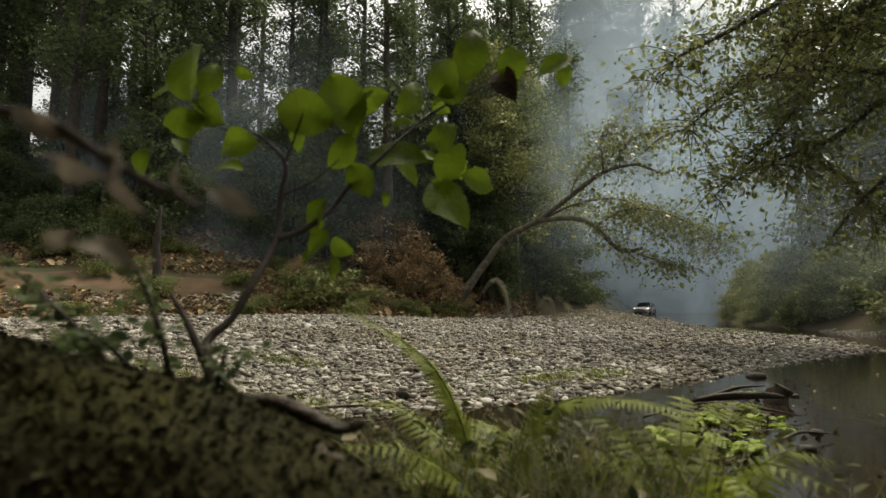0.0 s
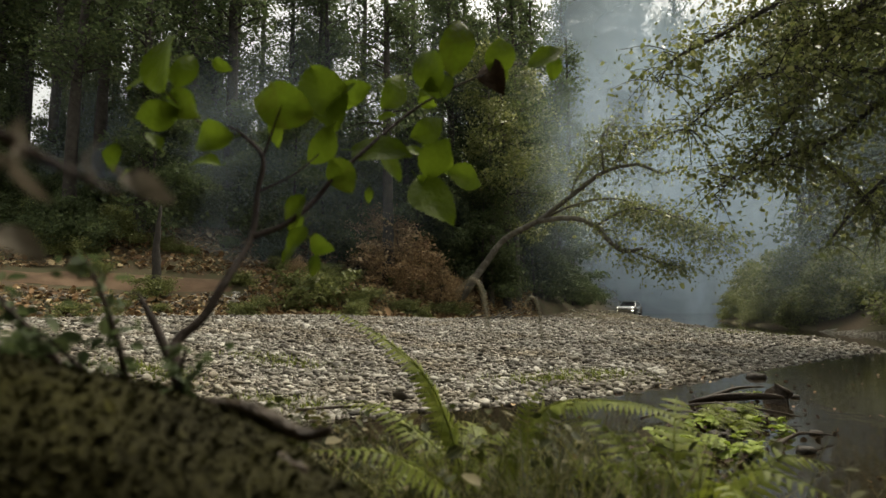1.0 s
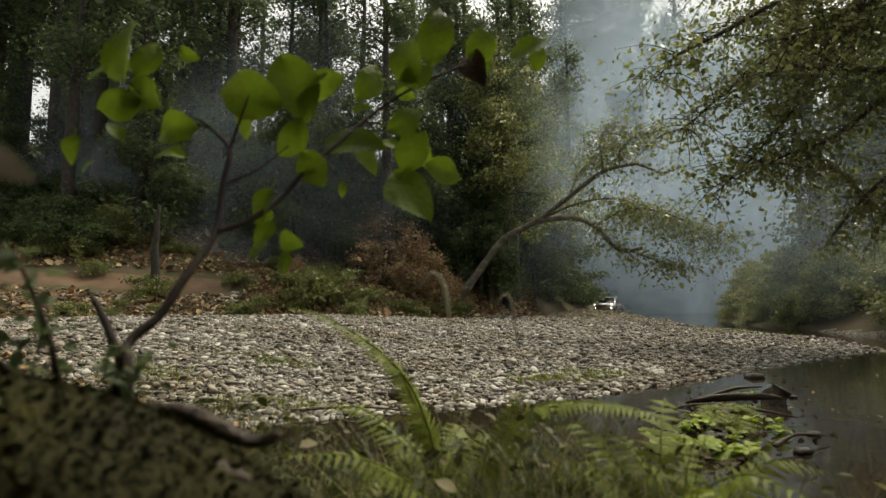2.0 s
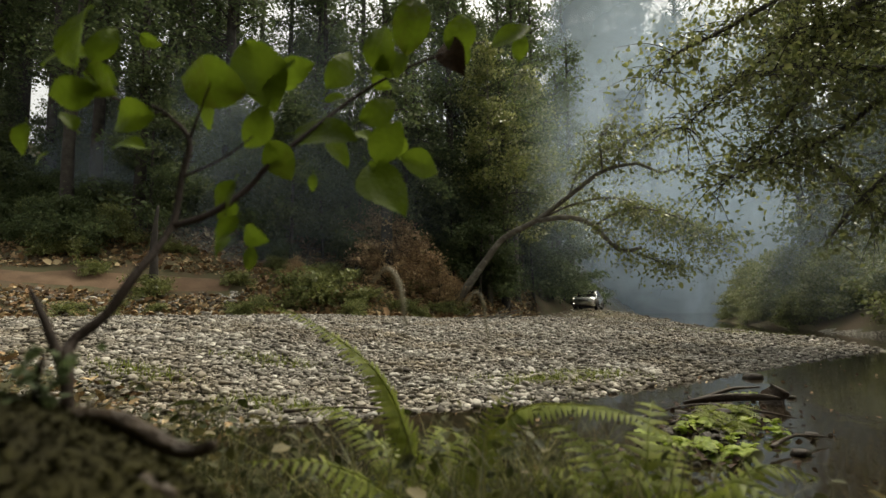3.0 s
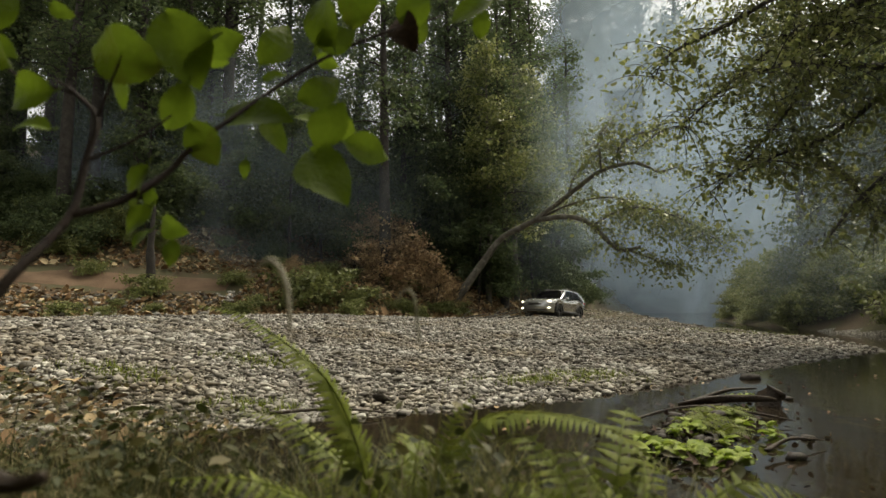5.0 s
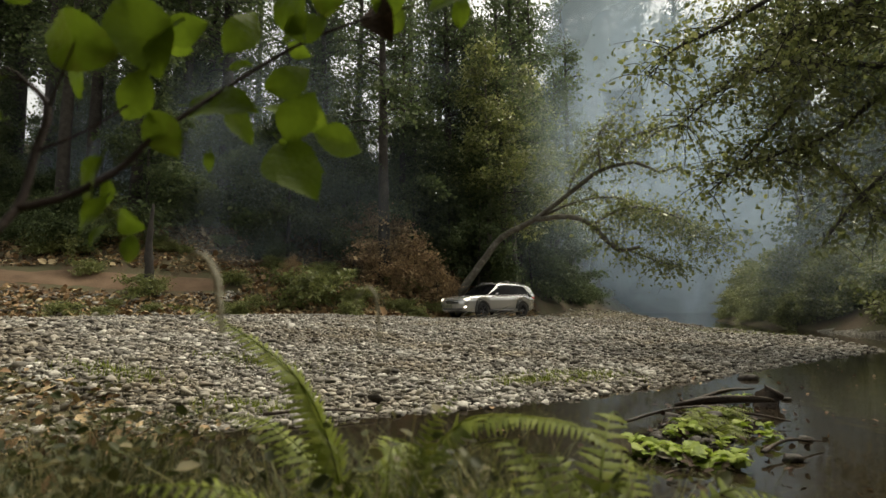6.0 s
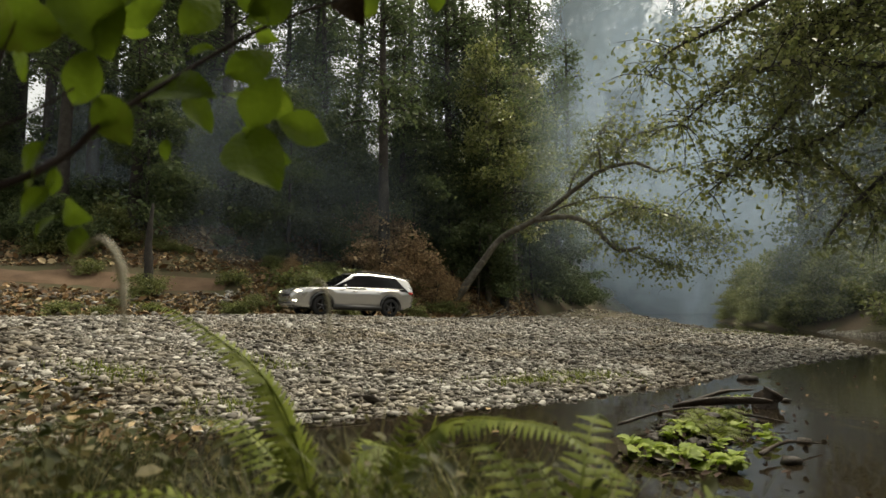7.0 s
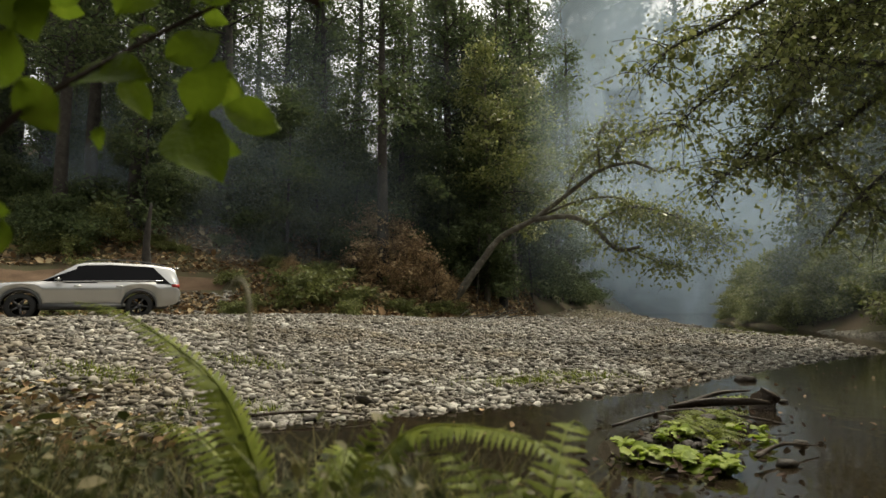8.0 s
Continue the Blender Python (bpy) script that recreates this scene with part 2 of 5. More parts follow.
def tube(points, radii, sides=8, wobble=0.0, cap=True):
    """A tapered limb along a smooth line through the points."""
    P = [Vector(p) for p in points]
    n = len(P)
    fine, rad = [], []
    for i in range(n - 1):
        a, b, c, d = P[max(i - 1, 0)], P[i], P[i + 1], P[min(i + 2, n - 1)]
        steps = 4
        for k in range(steps + (i == n - 2)):
            t = k / steps
            fine.append(0.5 * (2 * b + (c - a) * t + (2 * a - 5 * b + 4 * c - d) * t * t + (3 * b - a - 3 * c + d) * t ** 3))
            rad.append(radii[i] * (1 - t) + radii[i + 1] * t)
    verts, faces = [], []
    side = Vector((0.3, 0.9, 0.2)).normalized()
    for i, p in enumerate(fine):
        d = (fine[min(i + 1, len(fine) - 1)] - fine[max(i - 1, 0)]).normalized()
        u = (side - d * side.dot(d)).normalized()
        v = d.cross(u)
        side = u
        for k in range(sides):
            a = 2 * math.pi * k / sides
            r = rad[i] * (1 + wobble * noise.noise(p * 3.1 + Vector((k * 0.7, i * 0.3, 0))))
            verts.append(p + (u * math.cos(a) + v * math.sin(a)) * r)
    for i in range(len(fine) - 1):
        for k in range(sides):
            faces.append((i * sides + k, i * sides + (k + 1) % sides, (i + 1) * sides + (k + 1) % sides, (i + 1) * sides + k))
    if cap:
        faces.append(tuple(range(sides))[::-1])
        faces.append(tuple(range((len(fine) - 1) * sides, len(fine) * sides)))
    return np.array([tuple(v) for v in verts]), faces


LEAF = np.array([(0, 0, 0), (-0.30, 0.28, 0.10), (-0.27, 0.68, 0.09), (0, 1.0, -0.05), (0.27, 0.68, 0.09), (0.30, 0.28, 0.10)])
LEAF_FACES = [(0, 3, 2, 1), (0, 5, 4, 3)]


def leaves_at(spots, size, rng, droop=0.5, spread=0.35):
    """Leaf blades (folded, pointed ovals), one at each spot, turned at random and hanging by droop."""
    n = len(spots)
    spots = np.asarray(spots, float)
    yaw = rng.uniform(0, 2 * np.pi, n)
    pitch = rng.normal(-droop, 0.5, n)
    roll = rng.normal(0, 0.7, n)
    s = size * np.exp(rng.normal(0, spread, n))
    f = np.stack([np.cos(yaw) * np.cos(pitch), np.sin(yaw) * np.cos(pitch), np.sin(pitch)], 1)
    r0 = np.stack([np.sin(yaw), -np.cos(yaw), 0 * yaw], 1)
    u0 = np.cross(r0, f)
    r = r0 * np.cos(roll)[:, None] + u0 * np.sin(roll)[:, None]
    u = np.cross(r, f)
    v = spots[:, None, :] + s[:, None, None] * (LEAF[None, :, 0:1] * r[:, None] + LEAF[None, :, 1:2] * f[:, None] + LEAF[None, :, 2:3] * u[:, None])
    faces = (6 * np.arange(n)[:, None, None] + np.array(LEAF_FACES)[None]).reshape(-1, 4)
    return v.reshape(-1, 3), faces


# ---- ground plan ----
def waterline(x):
    """The near edge of the gravel bar."""
    return np.interp(x, [-14, -5, -2.7, -1, 0, 1.2, 2.7, 5, 7.6, 8.2], [1.2, 2.2, 3.2, 4.0, 4.4, 4.9, 6.0, 7.8, 9.6, 12.0])


def river_edge(y):
    """The far side of the bar, along the open river."""
    return np.interp(y, [9.0, 10.0, 13.0, 20, 30, 45, 70], [7.6, 8.2, 8.6, 9.6, 12.0, 19, 30])


def bank_foot(x):
    """Where the wooded hillside starts."""
    return np.interp(x, [-40, -16, -10.5, -7, -3.5, 0, 2.5, 6, 9, 14, 22, 40], [13, 16.5, 19.3, 21.3, 23.2, 26.0, 28.4, 35, 41, 52, 72, 110])


def rough(x, y, s):
    return np.sin(x * s + 1.7 * np.sin(y * s * 0.7)) * np.cos(y * s * 1.1 + 1.3 * np.sin(x * s * 0.6))


def ground_height(x, y):
    x, y = np.asarray(x, float), np.asarray(y, float)
    near = y - waterline(x)
    side = (river_edge(y) - x) * 0.8
    inland = np.where(y > 8.5, np.minimum(near, side), near)
    bar = np.clip(0.078 * inland, -0.45, 0.36) * (1 - 0.38 * np.clip((x - 3) / 6, 0, 1)) + np.clip(0.06 * -x, 0, 0.24) * np.clip(near / 1.5, 0, 1)
    bar = bar + 0.02 * rough(x, y, 2.3) * (inland > 0) + 0.03 * rough(x, y, 0.7) * (inland > 0)
    dip = np.clip((y - 34) / 25, 0, 1) * np.clip((x - 6) / 8, 0, 1) * 0.65
    bar = bar - dip
    e = y - bank_foot(x)
    slope = np.where(e > 0, 0.42 * e + 0.25 * (1 - np.exp(-e)) + 0.25 * rough(x, y, 0.45) * np.clip(e / 3, 0, 1), 0)
    slope = np.minimum(slope, 9.5 + 5 * np.clip((-13 - x) / 8, 0, 1) + 0.04 * np.clip(e, 0, 100) + 0.4 * rough(x, y, 0.3))
    track = np.interp(y, [27, 31, 36, 42, 46, 54, 70], [0, -0.15, 0.05, 0.55, 0.5, 0.35, 0.45]) * np.clip((x - 2) / 3, 0, 1) * np.clip((river_edge(y) - x - 1) / 4, 0, 1)
    slope = slope + np.clip(0.75 * (y - 90), 0, 40) * np.clip((x - 8) / 12, 0, 1)
    island = 0.19 * np.exp(-((x - 1.55 - 0.62 * (y - 3.3)) / 0.36) ** 2 - ((y - 3.6) / 1.05) ** 2)
    bar = bar + island + track * np.clip((2.0 - e) / 3, 0, 1)
    r = x - np.interp(y, [-30, 4, 10, 16, 30, 60, 120], [7.5, 8.6, 9.9, 10.9, 15, 34, 60])
    right = np.where(r > 0, np.clip(0.6 * r, 0, 1.2) + 0.22 * np.clip(r - 2, 0, 60) + 0.45, 0)
    lip = np.interp(x, [-30, -3, -1.2, 0.3, 0.75, 1.1, 2.5], [6.0, 2.6, 2.2, 1.75, 1.25, 0.6, -3.0])
    left_bank = 0.31 * np.clip((lip + 0.12 * rough(x, y, 3.0) - y) / 0.55, -2, 1) + 0.03 * rough(x, y, 4.5)
    left_bank = np.where(y < 7, left_bank, -1)
    z = np.maximum(bar + slope, np.where(r > 0, right - 0.45, -1))
    return np.maximum(z, left_bank)


def gh(x, y):
    return float(ground_height(x, y))


def build_ground():
    """One sheet: fine near the stream, coarse towards the horizon."""
    xs = np.concatenate([[-900, -400, -200, -120, -80, -60], np.arange(-45, -12, 1.0), np.arange(-12, 12, 0.16), np.arange(12, 45, 1.0), [60, 80, 120, 200, 400, 900]])
    ys = np.concatenate([[-900, -300, -120, -60, -30, -15, -8, -5], np.arange(-3, 12, 0.14), np.arange(12, 30, 0.4), np.arange(30, 60, 0.5), np.arange(60, 80, 1.5), [90, 110, 150, 220, 400, 900]])
    X, Y = np.meshgrid(xs, ys)
    Z = ground_height(np.clip(X, -80, 80), np.clip(Y, -20, 130))
    v = np.stack([X.ravel(), Y.ravel(), Z.ravel()], 1)
    w, h = len(xs), len(ys)
    idx = np.arange(w * h).reshape(h, w)
    faces = np.stack([idx[:-1, :-1], idx[:-1, 1:], idx[1:, 1:], idx[1:, :-1]], -1).reshape(-1, 4)
    me = mesh_of("ground", v, faces, [SOIL, GRAVEL, MUD])
    c = v[faces].mean(1)
    near, side = c[:, 1] - waterline(c[:, 0]), (river_edge(c[:, 1]) - c[:, 0])
    brown = (c[:, 0] < -1.3) & (c[:, 1] < 3.8 - 0.45 * (c[:, 0] + 1.5))
    is_bar = ~brown & (near > -2.5) & (c[:, 1] < bank_foot(c[:, 0]) - 0.3) & (c[:, 0] > -16) & (c[:, 1] < 27) & (side > -2) & ((c[:, 1] > 2.5) | (near > 0.2))
    muddy = (c[:, 1] > 1.2) & (c[:, 1] < 9) & (c[:, 0] > 0.2) & (near < -0.15)
    me.polygons.foreach_set("material_index", np.where(muddy, 2, is_bar.astype(int)).tolist())
    tagged(new("ground", me), "gravel river bar below a dark wooded slope", "ground", kind="structure")
    # the stream: a thin sheet over its bed
    xs, ys = np.linspace(-6, 60, 100), np.linspace(-8, 74, 140)
    X, Y = np.meshgrid(xs, ys)
    v = np.stack([X.ravel(), Y.ravel(), 0 * X.ravel()], 1)
    idx = np.arange(X.size).reshape(X.shape)
    faces = np.stack([idx[:-1, :-1], idx[:-1, 1:], idx[1:, 1:], idx[1:, :-1]], -1).reshape(-1, 4)
    tagged(new("water", mesh_of("water", v, faces.tolist(), WATER)), "dark still stream water reflecting the trees", "water", kind="structure")


build_ground()


# ---- trees ----
def crown_spots(rng, lines, per_metre, radius):
    """Spots for leaves round limbs: dense tufts with gaps between them."""
    out = []
    for a, b in lines:
        a, b = np.array(a), np.array(b)
        n = max(2, int(np.linalg.norm(b - a) * per_metre / 12))
        for t in rng.uniform(0.15, 1.0, n):
            c = a + (b - a) * t + rng.normal(0, radius * 0.6, 3)
            m = 12
            out.append(c + rng.normal(0, 1, (m, 3)) * radius * np.array([1, 1, 0.45]))
    return np.concatenate(out)


def forest_tree(height, girth, bare, limbs, reach, leaf, per_metre, rng, leaf_mat, bark_mat, name="forest_tree", label="", lean=0.3, kind_of="tree"):
    root = tagged(new(name), label, kind_of)
    top = Vector((rng.normal(0, lean), rng.normal(0, lean), height))
    trunk_pts = [Vector((0, 0, -0.6)), Vector((0, 0, 0.3)), top * 0.3 + Vector((rng.normal(0, 0.1), 0, 0)), top * 0.65, top]
    part("trunk", tube(trunk_pts, [girth * 1.5, girth * 1.15, girth * 0.9, girth * 0.55, girth * 0.12], 9, 0.15), root, mats=bark_mat)
    pieces, lines = [], []
    for i in range(limbs):
        t = bare + (0.97 - bare) * (i + rng.uniform()) / limbs
        p = top * t
        a = rng.uniform(0, 2 * np.pi)
        ln = reach * (1.15 - t) * rng.uniform(0.6, 1.2) + 0.4
        q = p + Vector((math.cos(a) * ln, math.sin(a) * ln, ln * rng.uniform(-0.25, 0.45)))
        mid = (p + q) / 2 + Vector((0, 0, 0.12 * ln))
        pieces.append(tube([p, mid, q], [girth * 0.22, girth * 0.12, 0.012], 5, 0, False))
        lines += [(p.lerp(mid, 0.5), mid), (mid, q)]
        for k in range(2):
            s = mid.lerp(q, rng.uniform(0, 0.8))
            e = s + Vector((rng.normal(0, ln * 0.3), rng.normal(0, ln * 0.3), rng.normal(-0.05, 0.2) * ln))
            pieces.append(tube([s, e], [girth * 0.07, 0.008], 4, 0, False))
            lines.append((s, e))
    tagged(part("branchwork", joined(pieces), root, mats=bark_mat), kind="stuff")
    part("crown", leaves_at(crown_spots(rng, lines, per_metre, reach * 0.13), leaf, rng, 0.3), root, mats=leaf_mat)
    return root


def place(thing, x, y, turn=0.0, size=1.0, sink=0.0):
    m = pose(x, y, gh(x, y) - sink, 0, 0, turn)
    c = copy_thing(thing, m)
    c.scale = (size, size, size)
    tagged(c, group=thing.name.split(".")[0].replace("_", " ") + " group in the wood")
    return c

def build_forest():
    rng = np.random.default_rng(4)
    tall = [forest_tree(20 + 2 * k, 0.26 + 0.04 * k, 0.36, 40, 3.3, 0.17, 38, rng, FOREST_LEAF, BARK, label="tall dark forest tree with a bare lower trunk on the slope") for k in range(3)]
    young = [forest_tree(9 + k, 0.09, 0.08, 36, 2.3, 0.15, 95, rng, FOREST_LEAF, BARK, "young_tree", "slender young tree with dark green leaves down its stem") for k in range(2)]
    hazel = [forest_tree(3.0, 0.04, 0.04, 26, 1.7, 0.12, 120, rng, OLIVE_LEAF, BARK, "shrub", "leafy green shrub on the bank", kind_of="shrub") for k in range(2)]
    bramble = [forest_tree(2.4, 0.03, 0.03, 34, 2.0, 0.13, 120, rng, FOREST_LEAF, BARK, "thicket", "dark green thicket under the trees", lean=0.2, kind_of="shrub") for k in range(2)]
    leafy = [forest_tree(15, 0.15, 0.30, 44, 2.8, 0.14, 80, rng, OLIVE_LEAF, PALE_BARK, "alder_tree", "tall alder with hanging olive green leaves")]
    first = tall + young + hazel + bramble + leafy
    for x, y, s, turn in ((2.6, 30.4, 1.0, 0), (4.6, 34.0, 1.05, 120), (7.0, 39.5, 1.1, 210)):
        place(leafy[0], x, y, turn, s)
    for x, y in ((29, 92), (33, 94), (37, 96), (35, 99), (41, 98), (45, 97)):
        place(tall[1], x, y, 30 * x, 1.9)
    for x, y, k, sz in ((22, 94, 0, 2.5), (26, 97, 1, 2.4), (30, 100, 2, 2.6), (35, 102, 0, 2.7), (40, 104, 1, 2.6), (46, 104, 2, 2.5), (52, 106, 0, 2.5), (24, 103, 2, 2.7), (32, 107, 1, 2.9)):
        place(tall[k], x, y, 47 * x, sz)
    # the trunks that stand out
    for x, y, k, s, turn in ((-16.6, 24, 2, 0.8, 10), (-14.6, 26, 0, 1, 80), (-15, 32, 1, 1, 140), (-14.2, 33, 0, 0.9, 200), (-12, 30, 2, 1, 260),
                             (-7.8, 36, 0, 1, 20), (-2.7, 27, 1, 0.9, 70), (-2.0, 29.5, 0, 0.75, 120), (0.6, 33, 1, 0.95, 33), (1.8, 35, 2, 0.9, 160), (2.5, 34, 0, 0.8, 310)):
        place(tall[k], x, y, turn, s)
    for i in range(26):
        x = rng.uniform(-36, 10)
        y = bank_foot(x) + rng.uniform(9, 30)
        place(tall[i % 3], x, y, rng.uniform(0, 360), rng.uniform(0.75, 1.15))
    for i in range(20):
        x = rng.uniform(-24, 10)
        y = bank_foot(x) + rng.uniform(6.0, 22)
        place(young[i % 2], x, y, rng.uniform(0, 360), rng.uniform(0.6, 1.1))
    for i in range(16):
        x = rng.uniform(-20, 12)
        y = bank_foot(x) + rng.uniform(4, 12)
        place(hazel[i % 2], x, y, rng.uniform(0, 360), rng.uniform(0.3, 0.7))
    for x, y, k, s, turn in ((3.6, 31.5, 0, 0.85, 15), (5.2, 37, 1, 1, 95), (7.2, 40.5, 2, 1, 150), (9.8, 46, 0, 1, 220), (6.2, 42, 1, 1.1, 280), (12.4, 53, 2, 1.1, 30), (4.6, 40, 2, 1, 190)):
        place(tall[k], x, y, turn, s)
    for x, y, k, s, turn in ((6.0, 36.5, 0, 0.9, 110), (2.0, 29.6, 1, 0.8, 170), (8.2, 41.5, 1, 1.1, 210), (11, 47.5, 0, 1.1, 260)):
        place(young[k], x, y, turn, s)
    for x, y, k, s in ((-17, 33, 0, 1), (-22.3, 30.5, 1, 0.9), (-24, 33, 0, 1), (-10.2, 35.5, 1, 0.85), (-5.4, 35.5, 2, 0.85), (-22, 34, 2, 1), (-20, 40, 1, 1), (-26, 33, 1, 1), (-18, 28, 2, 0.9)):
        place(tall[k], x, y, 50 * y, s)
    for x, y, k in ((-17.5, 31, 1), (-21, 31, 1), (-25, 30, 1)):
        place(young[k], x, y, 50 * y, 0.8)
    more = np.random.default_rng(14)
    for i in range(22):
        x = more.uniform(-34, 4)
        y = bank_foot(x) + more.uniform(14, 26)
        place(young[i % 2], x, y, more.uniform(0, 360), more.uniform(0.55, 0.9))
    for i in range(100):
        x = more.uniform(-32, 6)
        y = bank_foot(x) + (6 + 18 * more.uniform() ** 1.1)
        place(bramble[i % 2], x, y, more.uniform(0, 360), more.uniform(0.4, 0.95))
    for x, y, k, sz in ((-6.2, 28.4, 0, 0.8), (-5.3, 29.6, 1, 0.9), (-4.4, 28.2, 0, 0.7), (-1.5, 29.4, 1, 0.95), (-0.7, 30.4, 0, 0.9), (0.6, 30.0, 1, 0.8), (-8.4, 28.0, 1, 0.7), (-10.5, 29.0, 0, 0.8)):
        place(young[k], x, y, 90 * x, sz)
    for i in range(8):
        x = more.uniform(-50, -8)
        y = bank_foot(x) + more.uniform(28, 40)
        place(tall[i % 3], x, y, more.uniform(0, 360), more.uniform(0.9, 1.1))
    for i in range(22):
        x = more.uniform(2.5, 14)
        y = bank_foot(x) + more.uniform(2.2, 5)
        place(bramble[i % 2], x, y, more.uniform(0, 360), more.uniform(0.5, 0.9))
    # unseen thickets added behind the viewer to shade the log and near plants
    for x, y, k in ((-0.6, -4.6, 0), (-2.4, -4.0, 1), (1.6, -4.6, 1), (-4.6, -2.4, 0), (3.4, -4.6, 0), (-5.4, -0.6, 1)):
        place(bramble[k], x, y, 70 * x + 40 * y, 0.95)
    # unseen trees added behind and to the right, darkening foreground and water reflections
    for x, y, k in ((-2.0, -4.4, 0), (1.4, -5.0, 1), (-5.0, -3.0, 2), (11.0, 5.0, 0), (11.4, 1.6, 1), (10.8, -1.6, 2), (12.2, 8.0, 1)):
        place(tall[k], x, y, 70 * x, 0.65)
    # unseen right-bank thickets, added so the stream reflects something darker
    for x, y, k in ((10.2, 3.4, 0), (10.6, 6.2, 1), (10.0, 0.8, 1)):
        place(bramble[k], x, y, 70 * y, 0.8)
    # beyond the river and on its far bank
    for i in range(90):
        y = rng.uniform(92, 130)
        x = y * rng.uniform(0.22, 0.95)
        place(tall[i % 3], x, y, rng.uniform(0, 360), rng.uniform(1.0, 1.7))
    for i in range(14):
        y = rng.uniform(12, 40)
        x = np.interp(y, [4, 10, 16, 30, 60], [8.6, 9.9, 10.9, 15, 34]) + rng.uniform(3.0, 14)
        place((tall + young)[i % 5], x, y, rng.uniform(0, 360), rng.uniform(0.7, 1.0))
    for i in range(26):
        y = rng.uniform(9, 34)
        x = np.interp(y, [4, 10, 16, 30, 60], [8.6, 9.9, 10.9, 15, 34]) + rng.uniform(0.6, 3.5)
        place(hazel[i % 2], x, y, rng.uniform(0, 360), rng.uniform(0.35, 0.75))
    # two unseen trees, added to darken what the near water reflects
    for x, y, k in ((11.6, 7, 0), (11.2, 3.6, 1)):
        place(young[k], x, y, 40 * y, 1.0)
    # unseen wood behind the viewer, added to close the place and shade the foreground
    for i in range(16):
        a = rng.uniform(-0.2, math.pi + 0.2)
        place(tall[i % 3], -14 * math.cos(a) * rng.uniform(0.6, 1.3) - 2, -4 - 10 * math.sin(a) * rng.uniform(0.7, 1.4), rng.uniform(0, 360), 0.9)
    for x, y, k in ((-4.2, -3.0, 0), (2.6, -4.6, 1), (-1.0, -5.0, 0), (-5.6, 0.0, 1), (-2.8, -4.6, 1), (4.4, -4.8, 0), (0.6, -5.6, 1), (-4.6, -4.4, 0), (-6.4, -1.8, 1), (6.2, -5.0, 0)):
        place(young[k], x, y, 60 * x, 1.1)
    for i in range(40):
        y = rng.uniform(8, 30)
        x = np.interp(y, [4, 10, 16, 30, 60], [8.6, 9.9, 10.9, 15, 34]) + rng.uniform(0.1, 1.6)
        place(hazel[i % 2], x, y, rng.uniform(0, 360), rng.uniform(0.16, 0.4))
    for ob in first:
        for c in list(ob.children):
            bpy.data.objects.remove(c)
        bpy.data.objects.remove(ob)


build_forest()


def leafy_limb(root, points, radii, rng, twigs, twig_len, leaf, leaves_per, mat, bark, droop=0.6, start=0.15):
    """A limb with side twigs and leaves hanging from them."""
    P = np.array(points, float)
    seg = np.linalg.norm(np.diff(P, axis=0), axis=1)
    s = np.concatenate([[0], np.cumsum(seg)]) / seg.sum()
    wood, spots = [], []
    for i in range(twigs):
        t = rng.uniform(start, 1.0)
        a = np.array([np.interp(t, s, P[:, k]) for k in range(3)])
        d = rng.normal(0, 1, 3)
        d[2] = d[2] * 0.5 - 0.25
        d = d / np.linalg.norm(d) * twig_len * rng.uniform(0.5, 1.3)
        b, c = a + d * 0.5 + np.array([0, 0, 0.06 * twig_len]), a + d - np.array([0, 0, 0.25 * twig_len * droop])
        wood.append(tube([a, b, c], [0.011, 0.007, 0.003], 4, 0, False))
        for q in rng.uniform(0.1, 1.0, leaves_per):
            w = (a * (1 - q) + c * q) + 4 * q * (1 - q) * (b - (a + c) / 2) * 0.5
            spots.append(w + rng.normal(0, twig_len * 0.16, 3))
    limb = part("limb", tube(points, radii, 8, 0.2), root, mats=bark)
    tagged(part("twigwork", joined(wood), limb, mats=bark), kind="stuff")
    tagged(part("foliage", leaves_at(spots, leaf, rng, droop), limb, mats=mat), kind="stuff")


def back(points, k=1.33):
    """The leaning tree stands on the far side of the track."""
    return [(0.1 + (x - 0.1) * k, 0.2 + (y - 0.2) * k, 0.74 + (z - 0.74) * k) for x, y, z in points]


